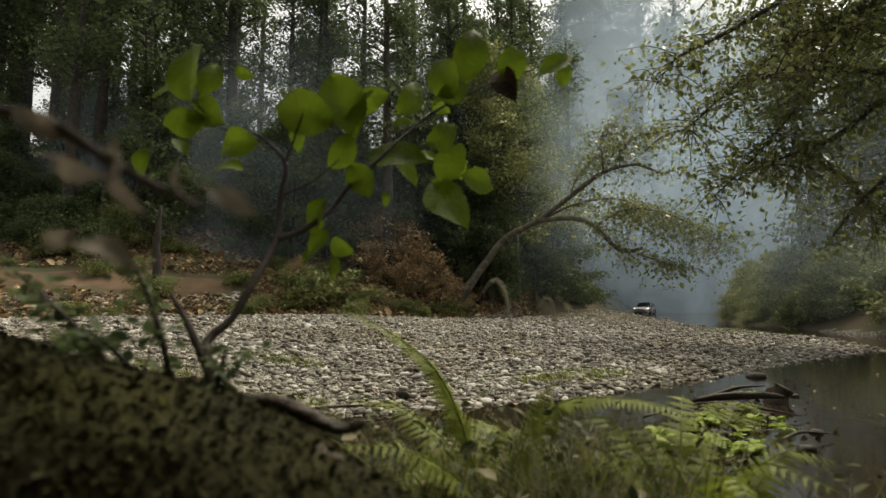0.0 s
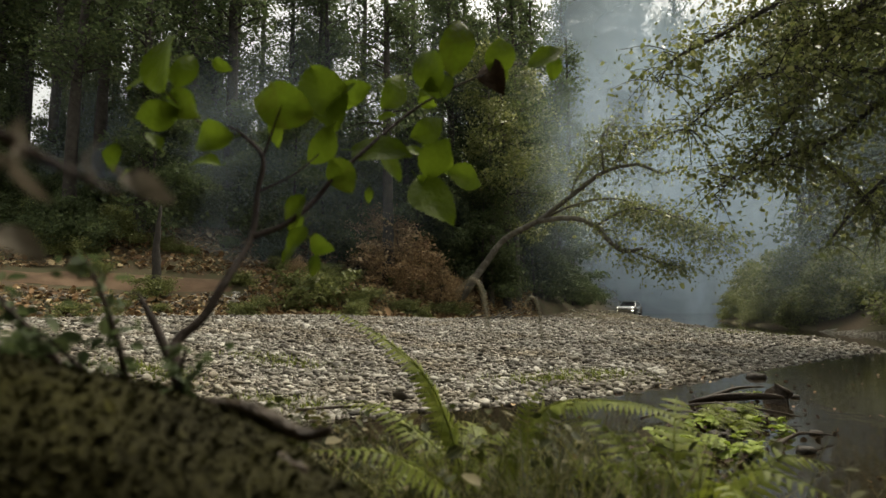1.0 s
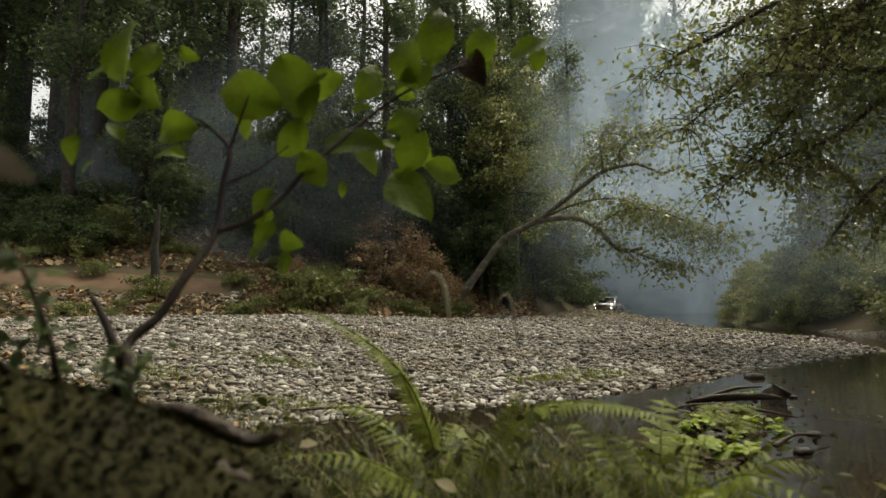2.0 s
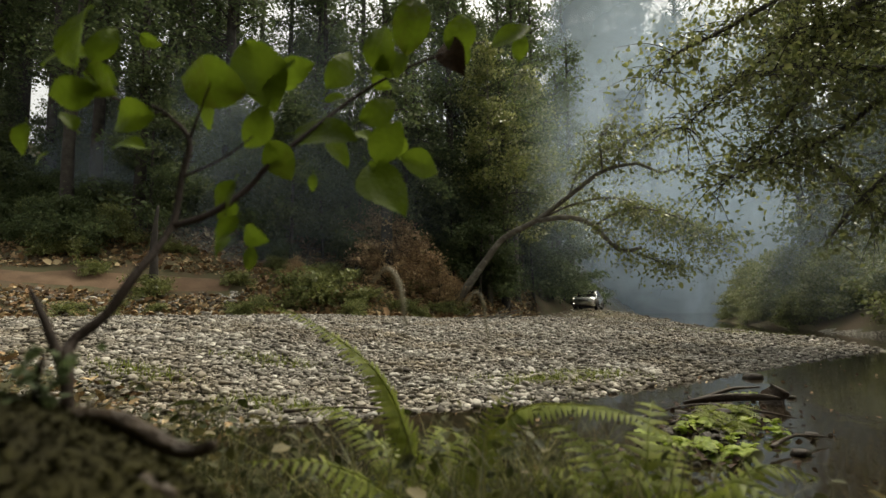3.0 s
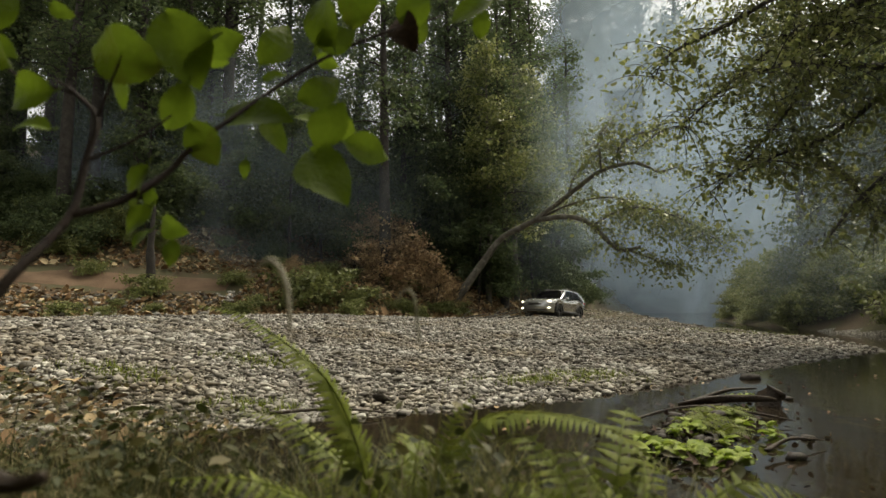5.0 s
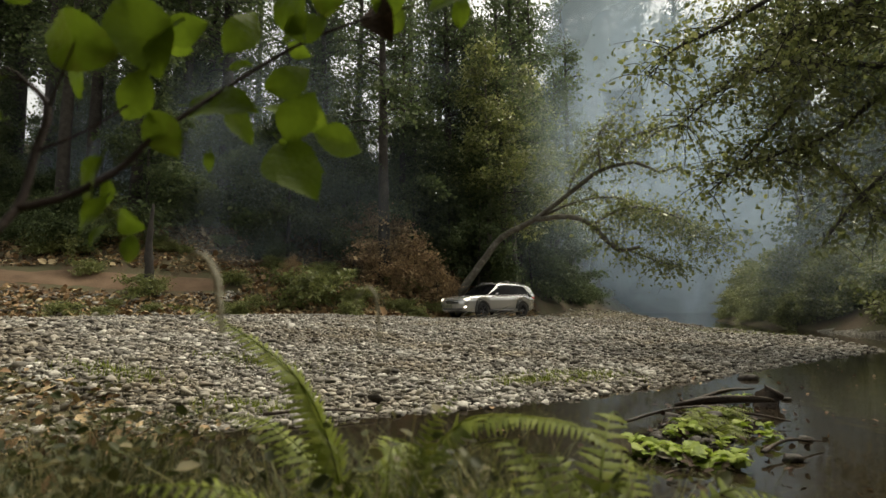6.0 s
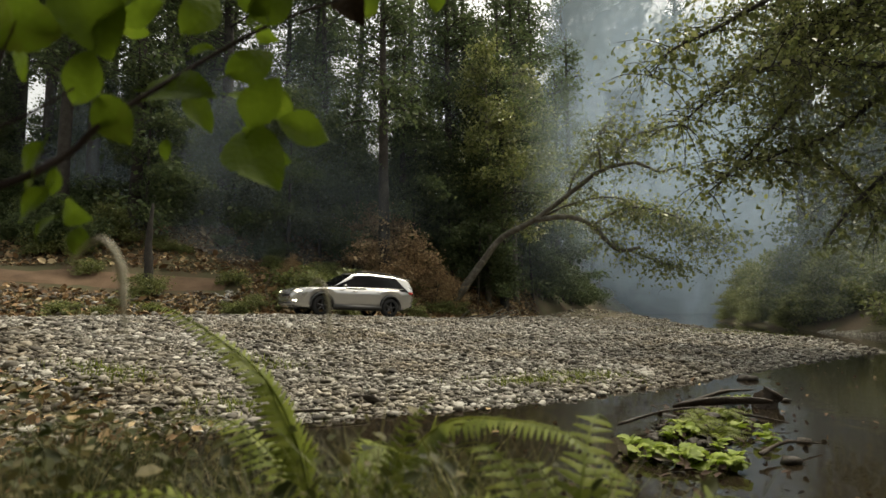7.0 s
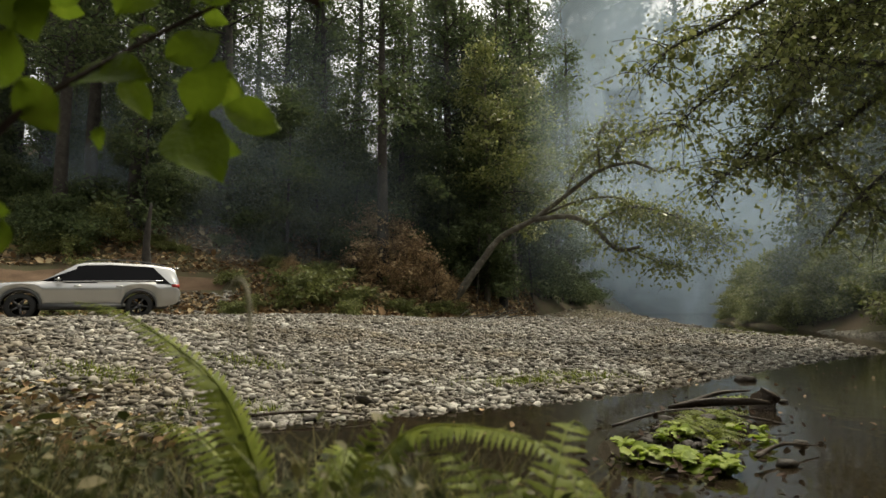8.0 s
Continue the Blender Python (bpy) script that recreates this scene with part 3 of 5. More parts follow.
def build_leaning_tree():
    rng = np.random.default_rng(8)
    root = tagged(new("leaning_tree"), "leaning grey-barked alder reaching out over the gravel bar", "tree")
    part("trunk", tube(back([(-0.25, 20.8, 0.1), (0.62, 20.5, 1.15), (1.49, 20.3, 2.33), (2.29, 20, 3.32), (3.32, 19.2, 3.8), (4.3, 18.2, 4.48), (5.23, 17.4, 5.12), (6.19, 17, 5.26)]),
                       [0.28, 0.22, 0.17, 0.145, 0.12, 0.105, 0.09, 0.07], 9, 0.25), root, mats=PALE_BARK)
    A = dict(rng=rng, leaf=0.115, mat=OLIVE_LEAF, bark=PALE_BARK)
    leafy_limb(root, back([(6.19, 17, 5.26), (6.5, 16.8, 5.05), (6.79, 16.6, 4.85), (7.31, 16.4, 4.98)]), [0.08, 0.06, 0.05, 0.02], twigs=8, twig_len=0.8, leaves_per=12, **A)
    leafy_limb(root, back([(3.4, 19.1, 3.82), (4.32, 18.4, 3.79), (4.91, 17.8, 3.46), (5.31, 17.4, 2.86), (5.68, 17.2, 2.51), (6.22, 17, 2.61)]), [0.13, 0.12, 0.11, 0.10, 0.085, 0.05], twigs=34, twig_len=1.1, leaves_per=18, start=0.45, **A)
    leafy_limb(root, back([(5.23, 17.4, 5.12), (5.13, 17.2, 5.7), (5.13, 17.2, 6.17), (5.6, 17.2, 6.8)]), [0.05, 0.04, 0.03, 0.01], twigs=60, twig_len=1.7, leaves_per=14, **A)
    leafy_limb(root, back([(5.7, 17.2, 5.2), (5.75, 17.2, 5.8), (6.3, 17.1, 6.2), (7.0, 17, 6.3)]), [0.04, 0.035, 0.025, 0.01], twigs=60, twig_len=1.7, leaves_per=14, **A)
    leafy_limb(root, back([(5.0, 17.7, 3.4), (6.0, 17.4, 3.9), (7.2, 17.0, 3.6), (8.4, 16.8, 2.8), (8.7, 16.8, 2.4)]), [0.05, 0.04, 0.03, 0.02, 0.01], twigs=110, twig_len=1.5, leaves_per=26, **A)
    leafy_limb(root, back([(3.6, 19.0, 3.9), (4.6, 18.6, 4.3), (5.8, 18.2, 4.4), (7.0, 17.9, 3.9), (7.9, 17.8, 3.2)]), [0.06, 0.05, 0.04, 0.03, 0.01], twigs=70, twig_len=1.5, leaves_per=22, **A)
    leafy_limb(root, back([(4.3, 18.3, 4.4), (4.6, 18.2, 5.2), (5.3, 18.0, 5.9), (6.2, 17.9, 6.1)]), [0.05, 0.04, 0.025, 0.01], twigs=34, twig_len=1.3, leaves_per=16, **A)
    leafy_limb(root, back([(5.9, 17.1, 2.5), (6.6, 17, 2.2), (7.4, 16.9, 1.9)]), [0.05, 0.03, 0.01], twigs=36, twig_len=1.2, leaves_per=22, **A)


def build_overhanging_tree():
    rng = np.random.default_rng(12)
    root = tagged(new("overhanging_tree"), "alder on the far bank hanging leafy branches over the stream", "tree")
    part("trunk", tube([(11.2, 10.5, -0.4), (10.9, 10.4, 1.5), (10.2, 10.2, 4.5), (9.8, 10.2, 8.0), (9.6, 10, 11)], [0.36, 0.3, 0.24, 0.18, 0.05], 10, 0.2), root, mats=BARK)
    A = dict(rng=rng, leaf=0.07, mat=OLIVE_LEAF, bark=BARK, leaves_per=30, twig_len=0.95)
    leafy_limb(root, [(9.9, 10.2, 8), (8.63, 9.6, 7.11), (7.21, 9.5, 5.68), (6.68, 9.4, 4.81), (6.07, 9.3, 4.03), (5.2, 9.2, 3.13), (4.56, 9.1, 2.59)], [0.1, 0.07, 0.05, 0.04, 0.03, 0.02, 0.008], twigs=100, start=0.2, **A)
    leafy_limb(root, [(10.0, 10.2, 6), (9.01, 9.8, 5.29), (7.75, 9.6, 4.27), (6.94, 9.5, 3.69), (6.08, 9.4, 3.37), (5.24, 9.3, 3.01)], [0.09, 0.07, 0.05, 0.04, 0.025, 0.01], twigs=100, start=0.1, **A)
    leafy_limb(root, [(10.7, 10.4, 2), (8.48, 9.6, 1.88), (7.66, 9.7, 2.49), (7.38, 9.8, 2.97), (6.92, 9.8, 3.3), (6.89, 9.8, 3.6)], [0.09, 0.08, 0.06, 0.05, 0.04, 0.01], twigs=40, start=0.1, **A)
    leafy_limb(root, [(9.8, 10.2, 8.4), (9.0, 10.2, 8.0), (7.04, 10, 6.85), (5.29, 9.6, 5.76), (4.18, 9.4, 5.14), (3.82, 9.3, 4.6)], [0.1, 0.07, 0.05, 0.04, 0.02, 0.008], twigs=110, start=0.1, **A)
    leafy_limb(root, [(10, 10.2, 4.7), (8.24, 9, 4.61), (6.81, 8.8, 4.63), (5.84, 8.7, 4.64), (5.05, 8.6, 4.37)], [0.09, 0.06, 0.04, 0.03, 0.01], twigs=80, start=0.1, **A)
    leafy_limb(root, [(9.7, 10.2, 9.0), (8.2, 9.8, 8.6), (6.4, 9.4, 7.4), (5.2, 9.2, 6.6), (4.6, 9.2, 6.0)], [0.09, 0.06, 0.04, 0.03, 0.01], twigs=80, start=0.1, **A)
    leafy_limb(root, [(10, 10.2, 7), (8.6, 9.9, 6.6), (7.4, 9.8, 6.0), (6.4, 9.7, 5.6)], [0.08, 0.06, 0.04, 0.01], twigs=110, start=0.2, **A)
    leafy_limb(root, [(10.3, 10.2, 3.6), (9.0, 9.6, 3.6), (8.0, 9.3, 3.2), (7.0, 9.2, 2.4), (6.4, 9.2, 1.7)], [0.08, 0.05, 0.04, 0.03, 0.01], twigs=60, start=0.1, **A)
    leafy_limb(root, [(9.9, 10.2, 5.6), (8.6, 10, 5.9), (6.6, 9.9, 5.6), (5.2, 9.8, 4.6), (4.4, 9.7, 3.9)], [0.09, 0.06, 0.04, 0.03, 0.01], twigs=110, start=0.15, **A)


build_leaning_tree()
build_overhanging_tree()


# ---- gravel: rounded river stones lying half sunk in the bar ----
def stone_shapes(level, rng, count):
    out = []
    for k in range(count):
        bm = bmesh.new()
        bmesh.ops.create_icosphere(bm, subdivisions=level, radius=0.5)
        ph = rng.uniform(0, 9, 3)
        flats = rng.normal(0, 1, (9, 3))
        flats = flats / np.linalg.norm(flats, axis=1, keepdims=True)
        cut = rng.uniform(0.27, 0.46, 9)
        wide, high = rng.uniform(0.6, 0.95), rng.uniform(0.3, 0.5)
        for v in bm.verts:
            n = np.array(v.co.normalized())
            side = flats @ n
            d = min([0.56] + [c / q for c, q in zip(cut, side) if q > 0.1]) * (1 + 0.16 * noise.noise(v.co * 5 + Vector(ph)))
            v.co = Vector((n[0] * d * 1.15, n[1] * d * wide * 1.15, n[2] * d * high * 1.15))
        out.append((np.array([tuple(v.co) for v in bm.verts]), [tuple(v.index for v in f.verts) for f in bm.faces]))
        bm.free()
    return out


def scatter_stones(name, spots, shapes, rng, size, label, mat=None, floor=-9.0):
    """Many stones of a few shapes, turned and tilted at random, as one mesh."""
    spots = np.asarray(spots, float)
    kind = rng.integers(0, len(shapes), len(spots))
    vs, fs, k = [], [], 0
    for i, (v, f) in enumerate(shapes):
        p = spots[kind == i]
        n = len(p)
        s = size * np.exp(np.clip(rng.normal(0, 0.5, n), -1.2, 1.15))
        a, t = rng.uniform(0, 2 * math.pi, n), rng.normal(0, 0.38, n)
        w = v[None] * s[:, None, None]
        ct, st, c, e = np.cos(t)[:, None], np.sin(t)[:, None], np.cos(a)[:, None], np.sin(a)[:, None]
        x, y, z = w[:, :, 0], w[:, :, 1] * ct - w[:, :, 2] * st, w[:, :, 1] * st + w[:, :, 2] * ct
        h = np.maximum(ground_height(p[:, 0], p[:, 1]), floor) + rng.uniform(-0.02, 0.3, n) * s
        vs.append(np.stack([x * c - y * e + p[:, 0:1], x * e + y * c + p[:, 1:2], z + h[:, None]], 2).reshape(-1, 3))
        fs.append((np.arange(n)[:, None, None] * len(v) + np.array(f)[None] + k).reshape(-1, 3))
        k += n * len(v)
    tagged(new(name, mesh_of(name, np.concatenate(vs), np.concatenate(fs), mat or STONE, len(shapes[0][0]) > 20)), label, "gravel", kind="stuff")


def bar_spots(rng, n, y0, y1, spread=1.0):
    y = y0 + (y1 - y0) * rng.uniform(size=n * 3) ** spread
    x = rng.uniform(-1, 1, n * 3) * (0.95 * y + 0.5)
    ok = (y > waterline(x) - 0.15) & (y < bank_foot(x) - 0.8) & ((y < 8.5) | (x < river_edge(y) + 0.1))
    ok &= ~((x < -1.3) & (y < 3.8 - 0.45 * (x + 1.5)) & (rng.uniform(size=n * 3) < 0.72))
    return np.stack([x[ok], y[ok]], 1)[:n]


def build_gravel():
    rng = np.random.default_rng(3)
    near, far = stone_shapes(2, rng, 9), stone_shapes(1, rng, 9)
    scatter_stones("river_gravel", bar_spots(rng, 13000, 2.4, 7.5, 0.85), near, rng, 0.034, "grey rounded river stones on the gravel bar")
    scatter_stones("river_gravel", bar_spots(rng, 20000, 3.0, 9.5, 0.9), far, rng, 0.031, "small grey river stones on the gravel bar")
    scatter_stones("river_gravel", bar_spots(rng, 12000, 2.6, 6.5, 0.9), far, rng, 0.024, "small grey pebbles between the river stones")
    scatter_stones("river_gravel", bar_spots(rng, 52000, 7.5, 27, 0.9), far, rng, 0.042, "grey rounded river stones further along the bar")
    scatter_stones("river_gravel", bar_spots(rng, 9000, 26, 47, 0.9), far, rng, 0.075, "grey stones along the dirt track")


build_gravel()

# ---- the hillside ----
def build_hillside():
    rng = np.random.default_rng(21)
    spots = []
    for i in range(27000):
        x = rng.uniform(-22, 6)
        y = bank_foot(x) + 11 * rng.uniform() ** 1.6 - 0.4
        if x < -8 and abs(y - bank_foot(x) - 2.4 - 0.1 * (-8.6 - x)) < 1.0:
            continue
        spots.append((x, y, gh(x, y) + rng.uniform(0.0, 0.08)))
    tagged(new("leaf_litter", mesh_of("leaf_litter", *leaves_at(spots, 0.16, rng, 0.1), LITTER)), "brown and yellow fallen leaves covering the slope", "leaf litter", kind="stuff")
    # a dirt track climbing along the slope
    us = np.linspace(0, 1, 60)
    v, f = [], []
    for i, u in enumerate(us):
        x = -8.6 - 16 * u
        yc = bank_foot(x) + 2.4 + 1.6 * u
        for k in range(7):
            y = yc + (k / 6 - 0.5) * 1.3
            v.append((x, y, gh(x, y) + 0.05 - 0.05 * abs(k / 3 - 1) ** 3 + 0.02 * math.sin(x * 2.1 + k)))
        if i:
            f += [((i - 1) * 7 + k, i * 7 + k, i * 7 + k + 1, (i - 1) * 7 + k + 1) for k in range(6)]
    tagged(new("dirt_track", mesh_of("dirt_track", v, f, DIRT)), "bare orange-brown dirt track along the slope", "path", kind="structure")
    bush = forest_tree(3.5, 0.05, 0.03, 44, 1.7, 0.10, 62, rng, RUST_LEAF, BARK, "autumn_shrub", "rust-brown autumn shrub beside the track", lean=0.1, kind_of="shrub")
    bush.matrix_basis = pose(-2.3, 27.6, gh(-2.3, 27.6) - 0.3)
    for x, y, s in ((-3.4, 28.0, 0.95), (-2.9, 26.9, 0.5), (-1.2, 27.2, 0.72), (-0.2, 27.0, 0.55), (0.6, 27.3, 0.42), (-1.7, 26.6, 0.4), (-6.5, 24.4, 0.3)):
        place(bush, x, y, 77 * x, s)
    fern = forest_tree(1.0, 0.02, 0.02, 24, 1.5, 0.13, 60, rng, OLIVE_LEAF, BARK, "undergrowth", "low green undergrowth at the foot of the slope", lean=0.1, kind_of="undergrowth")
    fern.matrix_basis = pose(-5.2, 23.2, gh(-5.2, 23.2))
    for i in range(48):
        x = rng.uniform(-18, 3)
        y = bank_foot(x) + rng.uniform(0.0, 11)
        place(fern, x, y, rng.uniform(0, 360), rng.uniform(0.18, 0.55))
    for i in range(20):
        x = rng.uniform(-13, 1.5)
        place(fern, x, bank_foot(x) + rng.uniform(-0.3, 1.0), rng.uniform(0, 360), rng.uniform(0.2, 0.42))


build_hillside()


# ---- plants by the viewer ----
def blade_leaf(length, width, curl, rng, lobes=0.0, n=26):
    """A broad leaf along +y, facing +z: midrib fold, side veins pressed in, a toothed wavy edge and a short stalk."""
    v, f = [], []
    phase, twist = rng.uniform(0, 6), rng.uniform(-0.25, 0.25)
    skew = rng.uniform(-0.12, 0.12)
    cols = (-1, -0.66, -0.33, 0, 0.33, 0.66, 1)
    for i in range(n + 1):
        t = i / n
        w = width * 0.5 * max(math.sin(math.pi * t ** 0.85), 0.0) ** 0.8
        for c in cols:
            edge = 1 + (0.05 + lobes) * (1 if i % 2 else -0.3) * (abs(c) == 1)
            vein = 0.010 * length * math.sin(2 * math.pi * (8 * t - 2.2 * abs(c))) * abs(c) ** 0.5
            x = w * c * edge + skew * width * math.sin(math.pi * t)
            y = length * (t - 0.5) - 0.03 * length * abs(c)
            z = -curl * length * (t - 0.4) ** 2 + 0.22 * w * abs(c) + 0.05 * length * abs(c) ** 2 * math.sin(6 * t + phase + (1.5 if c > 0 else 0)) + twist * w * c * t + vein
            v.append((x, y, z))
    m = len(cols)
    for i in range(n):
        f += [(i * m + k, i * m + k + 1, i * m + m + k + 1, i * m + m + k) for k in range(m - 1)]
    stalk = tube([(0, -0.70 * length, -0.05 * length), (0, -0.5 * length, -0.81 * curl * 0.25 * length), (0, -0.3 * length, -0.3 * curl * 0.25 * length)], [0.0012, 0.001, 0.0005], 5)
    return joined([(np.array(v), f), stalk])


def hung(p, angle, tilt, rng):
    """A leaf that shows its face towards -y, its tip turned by angle in the upright plane."""
    return Matrix.Translation(p) @ Matrix.Rotation(radians(-angle + 90), 4, "Y") @ Matrix.Rotation(radians(90), 4, "X") @ Matrix.Rotation(radians(tilt), 4, "Y") @ Matrix.Rotation(radians(rng.uniform(-25, 25)), 4, "X")


def build_sapling():
    rng = np.random.default_rng(31)
    root = tagged(new("sapling"), "alder sapling with bright green leaves beside a mossy log", "sapling")
    stem = part("stem", tube([(-0.20, 0.66, 0.50), (-0.228, 0.68, 0.676), (-0.241, 0.70, 0.709), (-0.221, 0.72, 0.735), (-0.206, 0.74, 0.775), (-0.193, 0.79, 0.837), (-0.194, 0.81, 0.899), (-0.191, 0.82, 0.949), (-0.22, 0.82, 0.982), (-0.24, 0.82, 0.995)],
                             [0.0065, 0.006, 0.0055, 0.005, 0.005, 0.0045, 0.004, 0.0035, 0.0025, 0.0012], 8, 0.25), root, mats=TWIG)
    part("branch", tube([(-0.193, 0.79, 0.837), (-0.158, 0.82, 0.859), (-0.129, 0.85, 0.894), (-0.108, 0.862, 0.926), (-0.076, 0.88, 0.964), (-0.01, 0.93, 1.043), (0.046, 0.95, 1.088), (0.114, 0.97, 1.127), (0.19, 0.99, 1.16)],
                        [0.0045, 0.004, 0.0038, 0.0034, 0.003, 0.0026, 0.0022, 0.0018, 0.001], 8, 0.25), root, mats=TWIG)
    part("twig", tube([(-0.194, 0.81, 0.90), (-0.15, 0.82, 0.925), (-0.12, 0.84, 0.96)], [0.002, 0.0015, 0.001], 6), stem, mats=TWIG)
    part("twig", tube([(-0.191, 0.82, 0.95), (-0.175, 0.82, 1.0), (-0.165, 0.82, 1.03)], [0.002, 0.0015, 0.001], 6), stem, mats=TWIG)
    part("twig", tube([(-0.22, 0.82, 0.98), (-0.28, 0.81, 1.0), (-0.32, 0.80, 1.04)], [0.002, 0.0015, 0.001], 6), stem, mats=TWIG)
    part("stem", tube([(-0.228, 0.68, 0.676), (-0.262, 0.69, 0.735), (-0.285, 0.70, 0.765)], [0.005, 0.004, 0.001], 7, 0.3), root, mats=TWIG)
    on_stem = [(-0.323, 0.80, 1.082, 0.105, 110), (-0.300, 0.81, 1.075, 0.06, 70), (-0.292, 0.80, 1.013, 0.066, -25), (-0.256, 0.80, 0.967, 0.066, 185), (-0.331, 0.80, 1.005, 0.062, 190),
               (-0.173, 0.82, 1.023, 0.095, 165), (-0.149, 0.832, 0.874, 0.055, -120), (-0.149, 0.832, 0.838, 0.045, -130), (-0.117, 0.85, 0.834, 0.042, -20), (-0.383, 0.80, 0.946, 0.04, -100)]
    on_branch = [(-0.115, 0.852, 1.043, 0.098, -65), (-0.076, 0.872, 1.063, 0.055, 20), (-0.021, 0.898, 1.077, 0.072, 60), (-0.039, 0.89, 0.98, 0.10, -20), (-0.122, 0.848, 0.971, 0.066, -120),
                 (-0.091, 0.864, 0.933, 0.058, -60), (0.031, 0.922, 1.025, 0.066, 30), (0.044, 0.928, 0.98, 0.072, 60), (0.042, 0.927, 0.911, 0.105, -60), (0.09, 0.948, 0.95, 0.064, -12),
                 (0.028, 0.92, 1.119, 0.082, 120), (0.075, 0.94, 1.171, 0.10, 80), (0.149, 0.97, 1.165, 0.07, 80), (0.234, 1.002, 1.179, 0.07, 20), (0.05, 0.93, 1.099, 0.06, 20)]
    for x, y, z, s, angle in on_stem + on_branch:
        leaf = part("leaf", blade_leaf(s, s * rng.uniform(0.56, 0.72), rng.uniform(0.1, 0.5), rng), root, mats=BRIGHT_LEAF)
        leaf.matrix_basis = hung((x, y, z), angle, rng.uniform(-30, 30), rng)
    for x, y, z, s, angle in on_stem + on_branch:
        s = s * rng.uniform(0.45, 0.8)
        leaf = part("leaf", blade_leaf(s, s * rng.uniform(0.5, 0.66), rng.uniform(0.1, 0.6), rng), root, mats=BRIGHT_LEAF)
        leaf.matrix_basis = hung((x + rng.uniform(-0.035, 0.035), y + rng.uniform(0.01, 0.05), z + rng.uniform(-0.03, 0.03)), angle + rng.uniform(-110, 110), rng.uniform(-50, 50), rng)
    leaf = part("leaf", blade_leaf(0.07, 0.045, 0.8, rng), root, "withered dark brown leaf", BROWN_LEAF)
    leaf.matrix_basis = hung((0.138, 0.966, 1.128), -65, 20, rng)
    root.matrix_basis = Matrix.Translation((-0.0015, -0.0035, -0.037)) @ Matrix.Diagonal((1.05, 1.05, 1.05, 1))


def build_mossy_log():
    rng = np.random.default_rng(33)
    axis = [(-0.95, 0.60, 0.60), (-0.60, 0.56, 0.615), (-0.37, 0.54, 0.60), (-0.22, 0.55, 0.565), (-0.12, 0.56, 0.51), (-0.03, 0.57, 0.43), (0.05, 0.58, 0.32), (0.08, 0.58, 0.22)]
    v, f = tube(axis, [0.14, 0.135, 0.125, 0.12, 0.12, 0.125, 0.13, 0.12], 30, 0.12)
    root = tagged(new("mossy_log", mesh_of("mossy_log", v, f, MOSS)), "fallen log thick with olive green moss", "log")
    tri = np.array([t for q in f if len(q) == 4 for t in ((q[0], q[1], q[2]), (q[0], q[2], q[3]))])
    a, b, c = v[tri[:, 0]], v[tri[:, 1]], v[tri[:, 2]]
    area = np.linalg.norm(np.cross(b - a, c - a), axis=1)
    pick = rng.choice(len(tri), 120000, p=area / area.sum())
    w = rng.dirichlet([1, 1, 1], 120000)
    spots = a[pick] * w[:, 0:1] + b[pick] * w[:, 1:2] + c[pick] * w[:, 2:3]
    tagged(part("moss", leaves_at(spots, 0.004, rng, -0.2, 0.4), root, "feathery moss", MOSS), kind="stuff")
    for p in ([(-0.16, 0.60, 0.66), (-0.12, 0.60, 0.655), (-0.07, 0.59, 0.635), (-0.045, 0.59, 0.64)], [(-0.13, 0.58, 0.62), (-0.09, 0.56, 0.625), (-0.06, 0.56, 0.61)]):
        part("snag", tube(p, [0.006, 0.008, 0.007, 0.004][:len(p)], 7, 0.4), root, "broken bark-covered side branch", WET_WOOD)


def frond(points, reach, pairs, rng, parent, name="frond"):
    """A fern frond: a rib with toothed leaflets in pairs, tapering to the tip."""
    P = np.array(points, float)
    seg = np.linalg.norm(np.diff(P, axis=0), axis=1)
    s = np.concatenate([[0], np.cumsum(seg)]) / seg.sum()
    at = lambda t: np.array([np.interp(t, s, P[:, k]) for k in range(3)])
    pieces = [tube(points, list(np.linspace(0.0025, 0.0006, len(points))), 5)]
    for i in range(pairs):
        t = 0.22 + 0.78 * i / pairs
        a, d = at(t), at(min(t + 0.03, 1)) - at(max(t - 0.03, 0))
        d = d / max(np.linalg.norm(d), 1e-6)
        flat = np.cross(d, np.array([0.15, -0.35, 1.0]))
        flat = flat / np.linalg.norm(flat)
        up = np.cross(flat, d)
        ln = reach * (1 - ((t - 0.22) / 0.80) ** 1.6) * min(1, 0.5 + (t - 0.2) * 3) + 0.004
        for side in (1, -1):
            w = flat * side * 0.93 + d * 0.36 + up * rng.uniform(-0.25, 0.1)
            w = w / np.linalg.norm(w)
            k = 6
            verts, faces = [], []
            for j in range(k + 1):
                q = j / k
                hw = 0.5 * (0.24 * ln + 0.002) * (1 - q) ** 0.6 * (1 + 0.35 * (j % 2))
                c = a + w * ln * q - up * 0.22 * ln * q * q
                verts += [c - d * hw, c + up * 0.0006, c + d * hw]
            for j in range(k):
                faces += [(j * 3, j * 3 + 1, j * 3 + 4, j * 3 + 3), (j * 3 + 1, j * 3 + 2, j * 3 + 5, j * 3 + 4)]
            pieces.append((np.array(verts), faces))
    return part(name, joined(pieces), parent, mats=FERN)


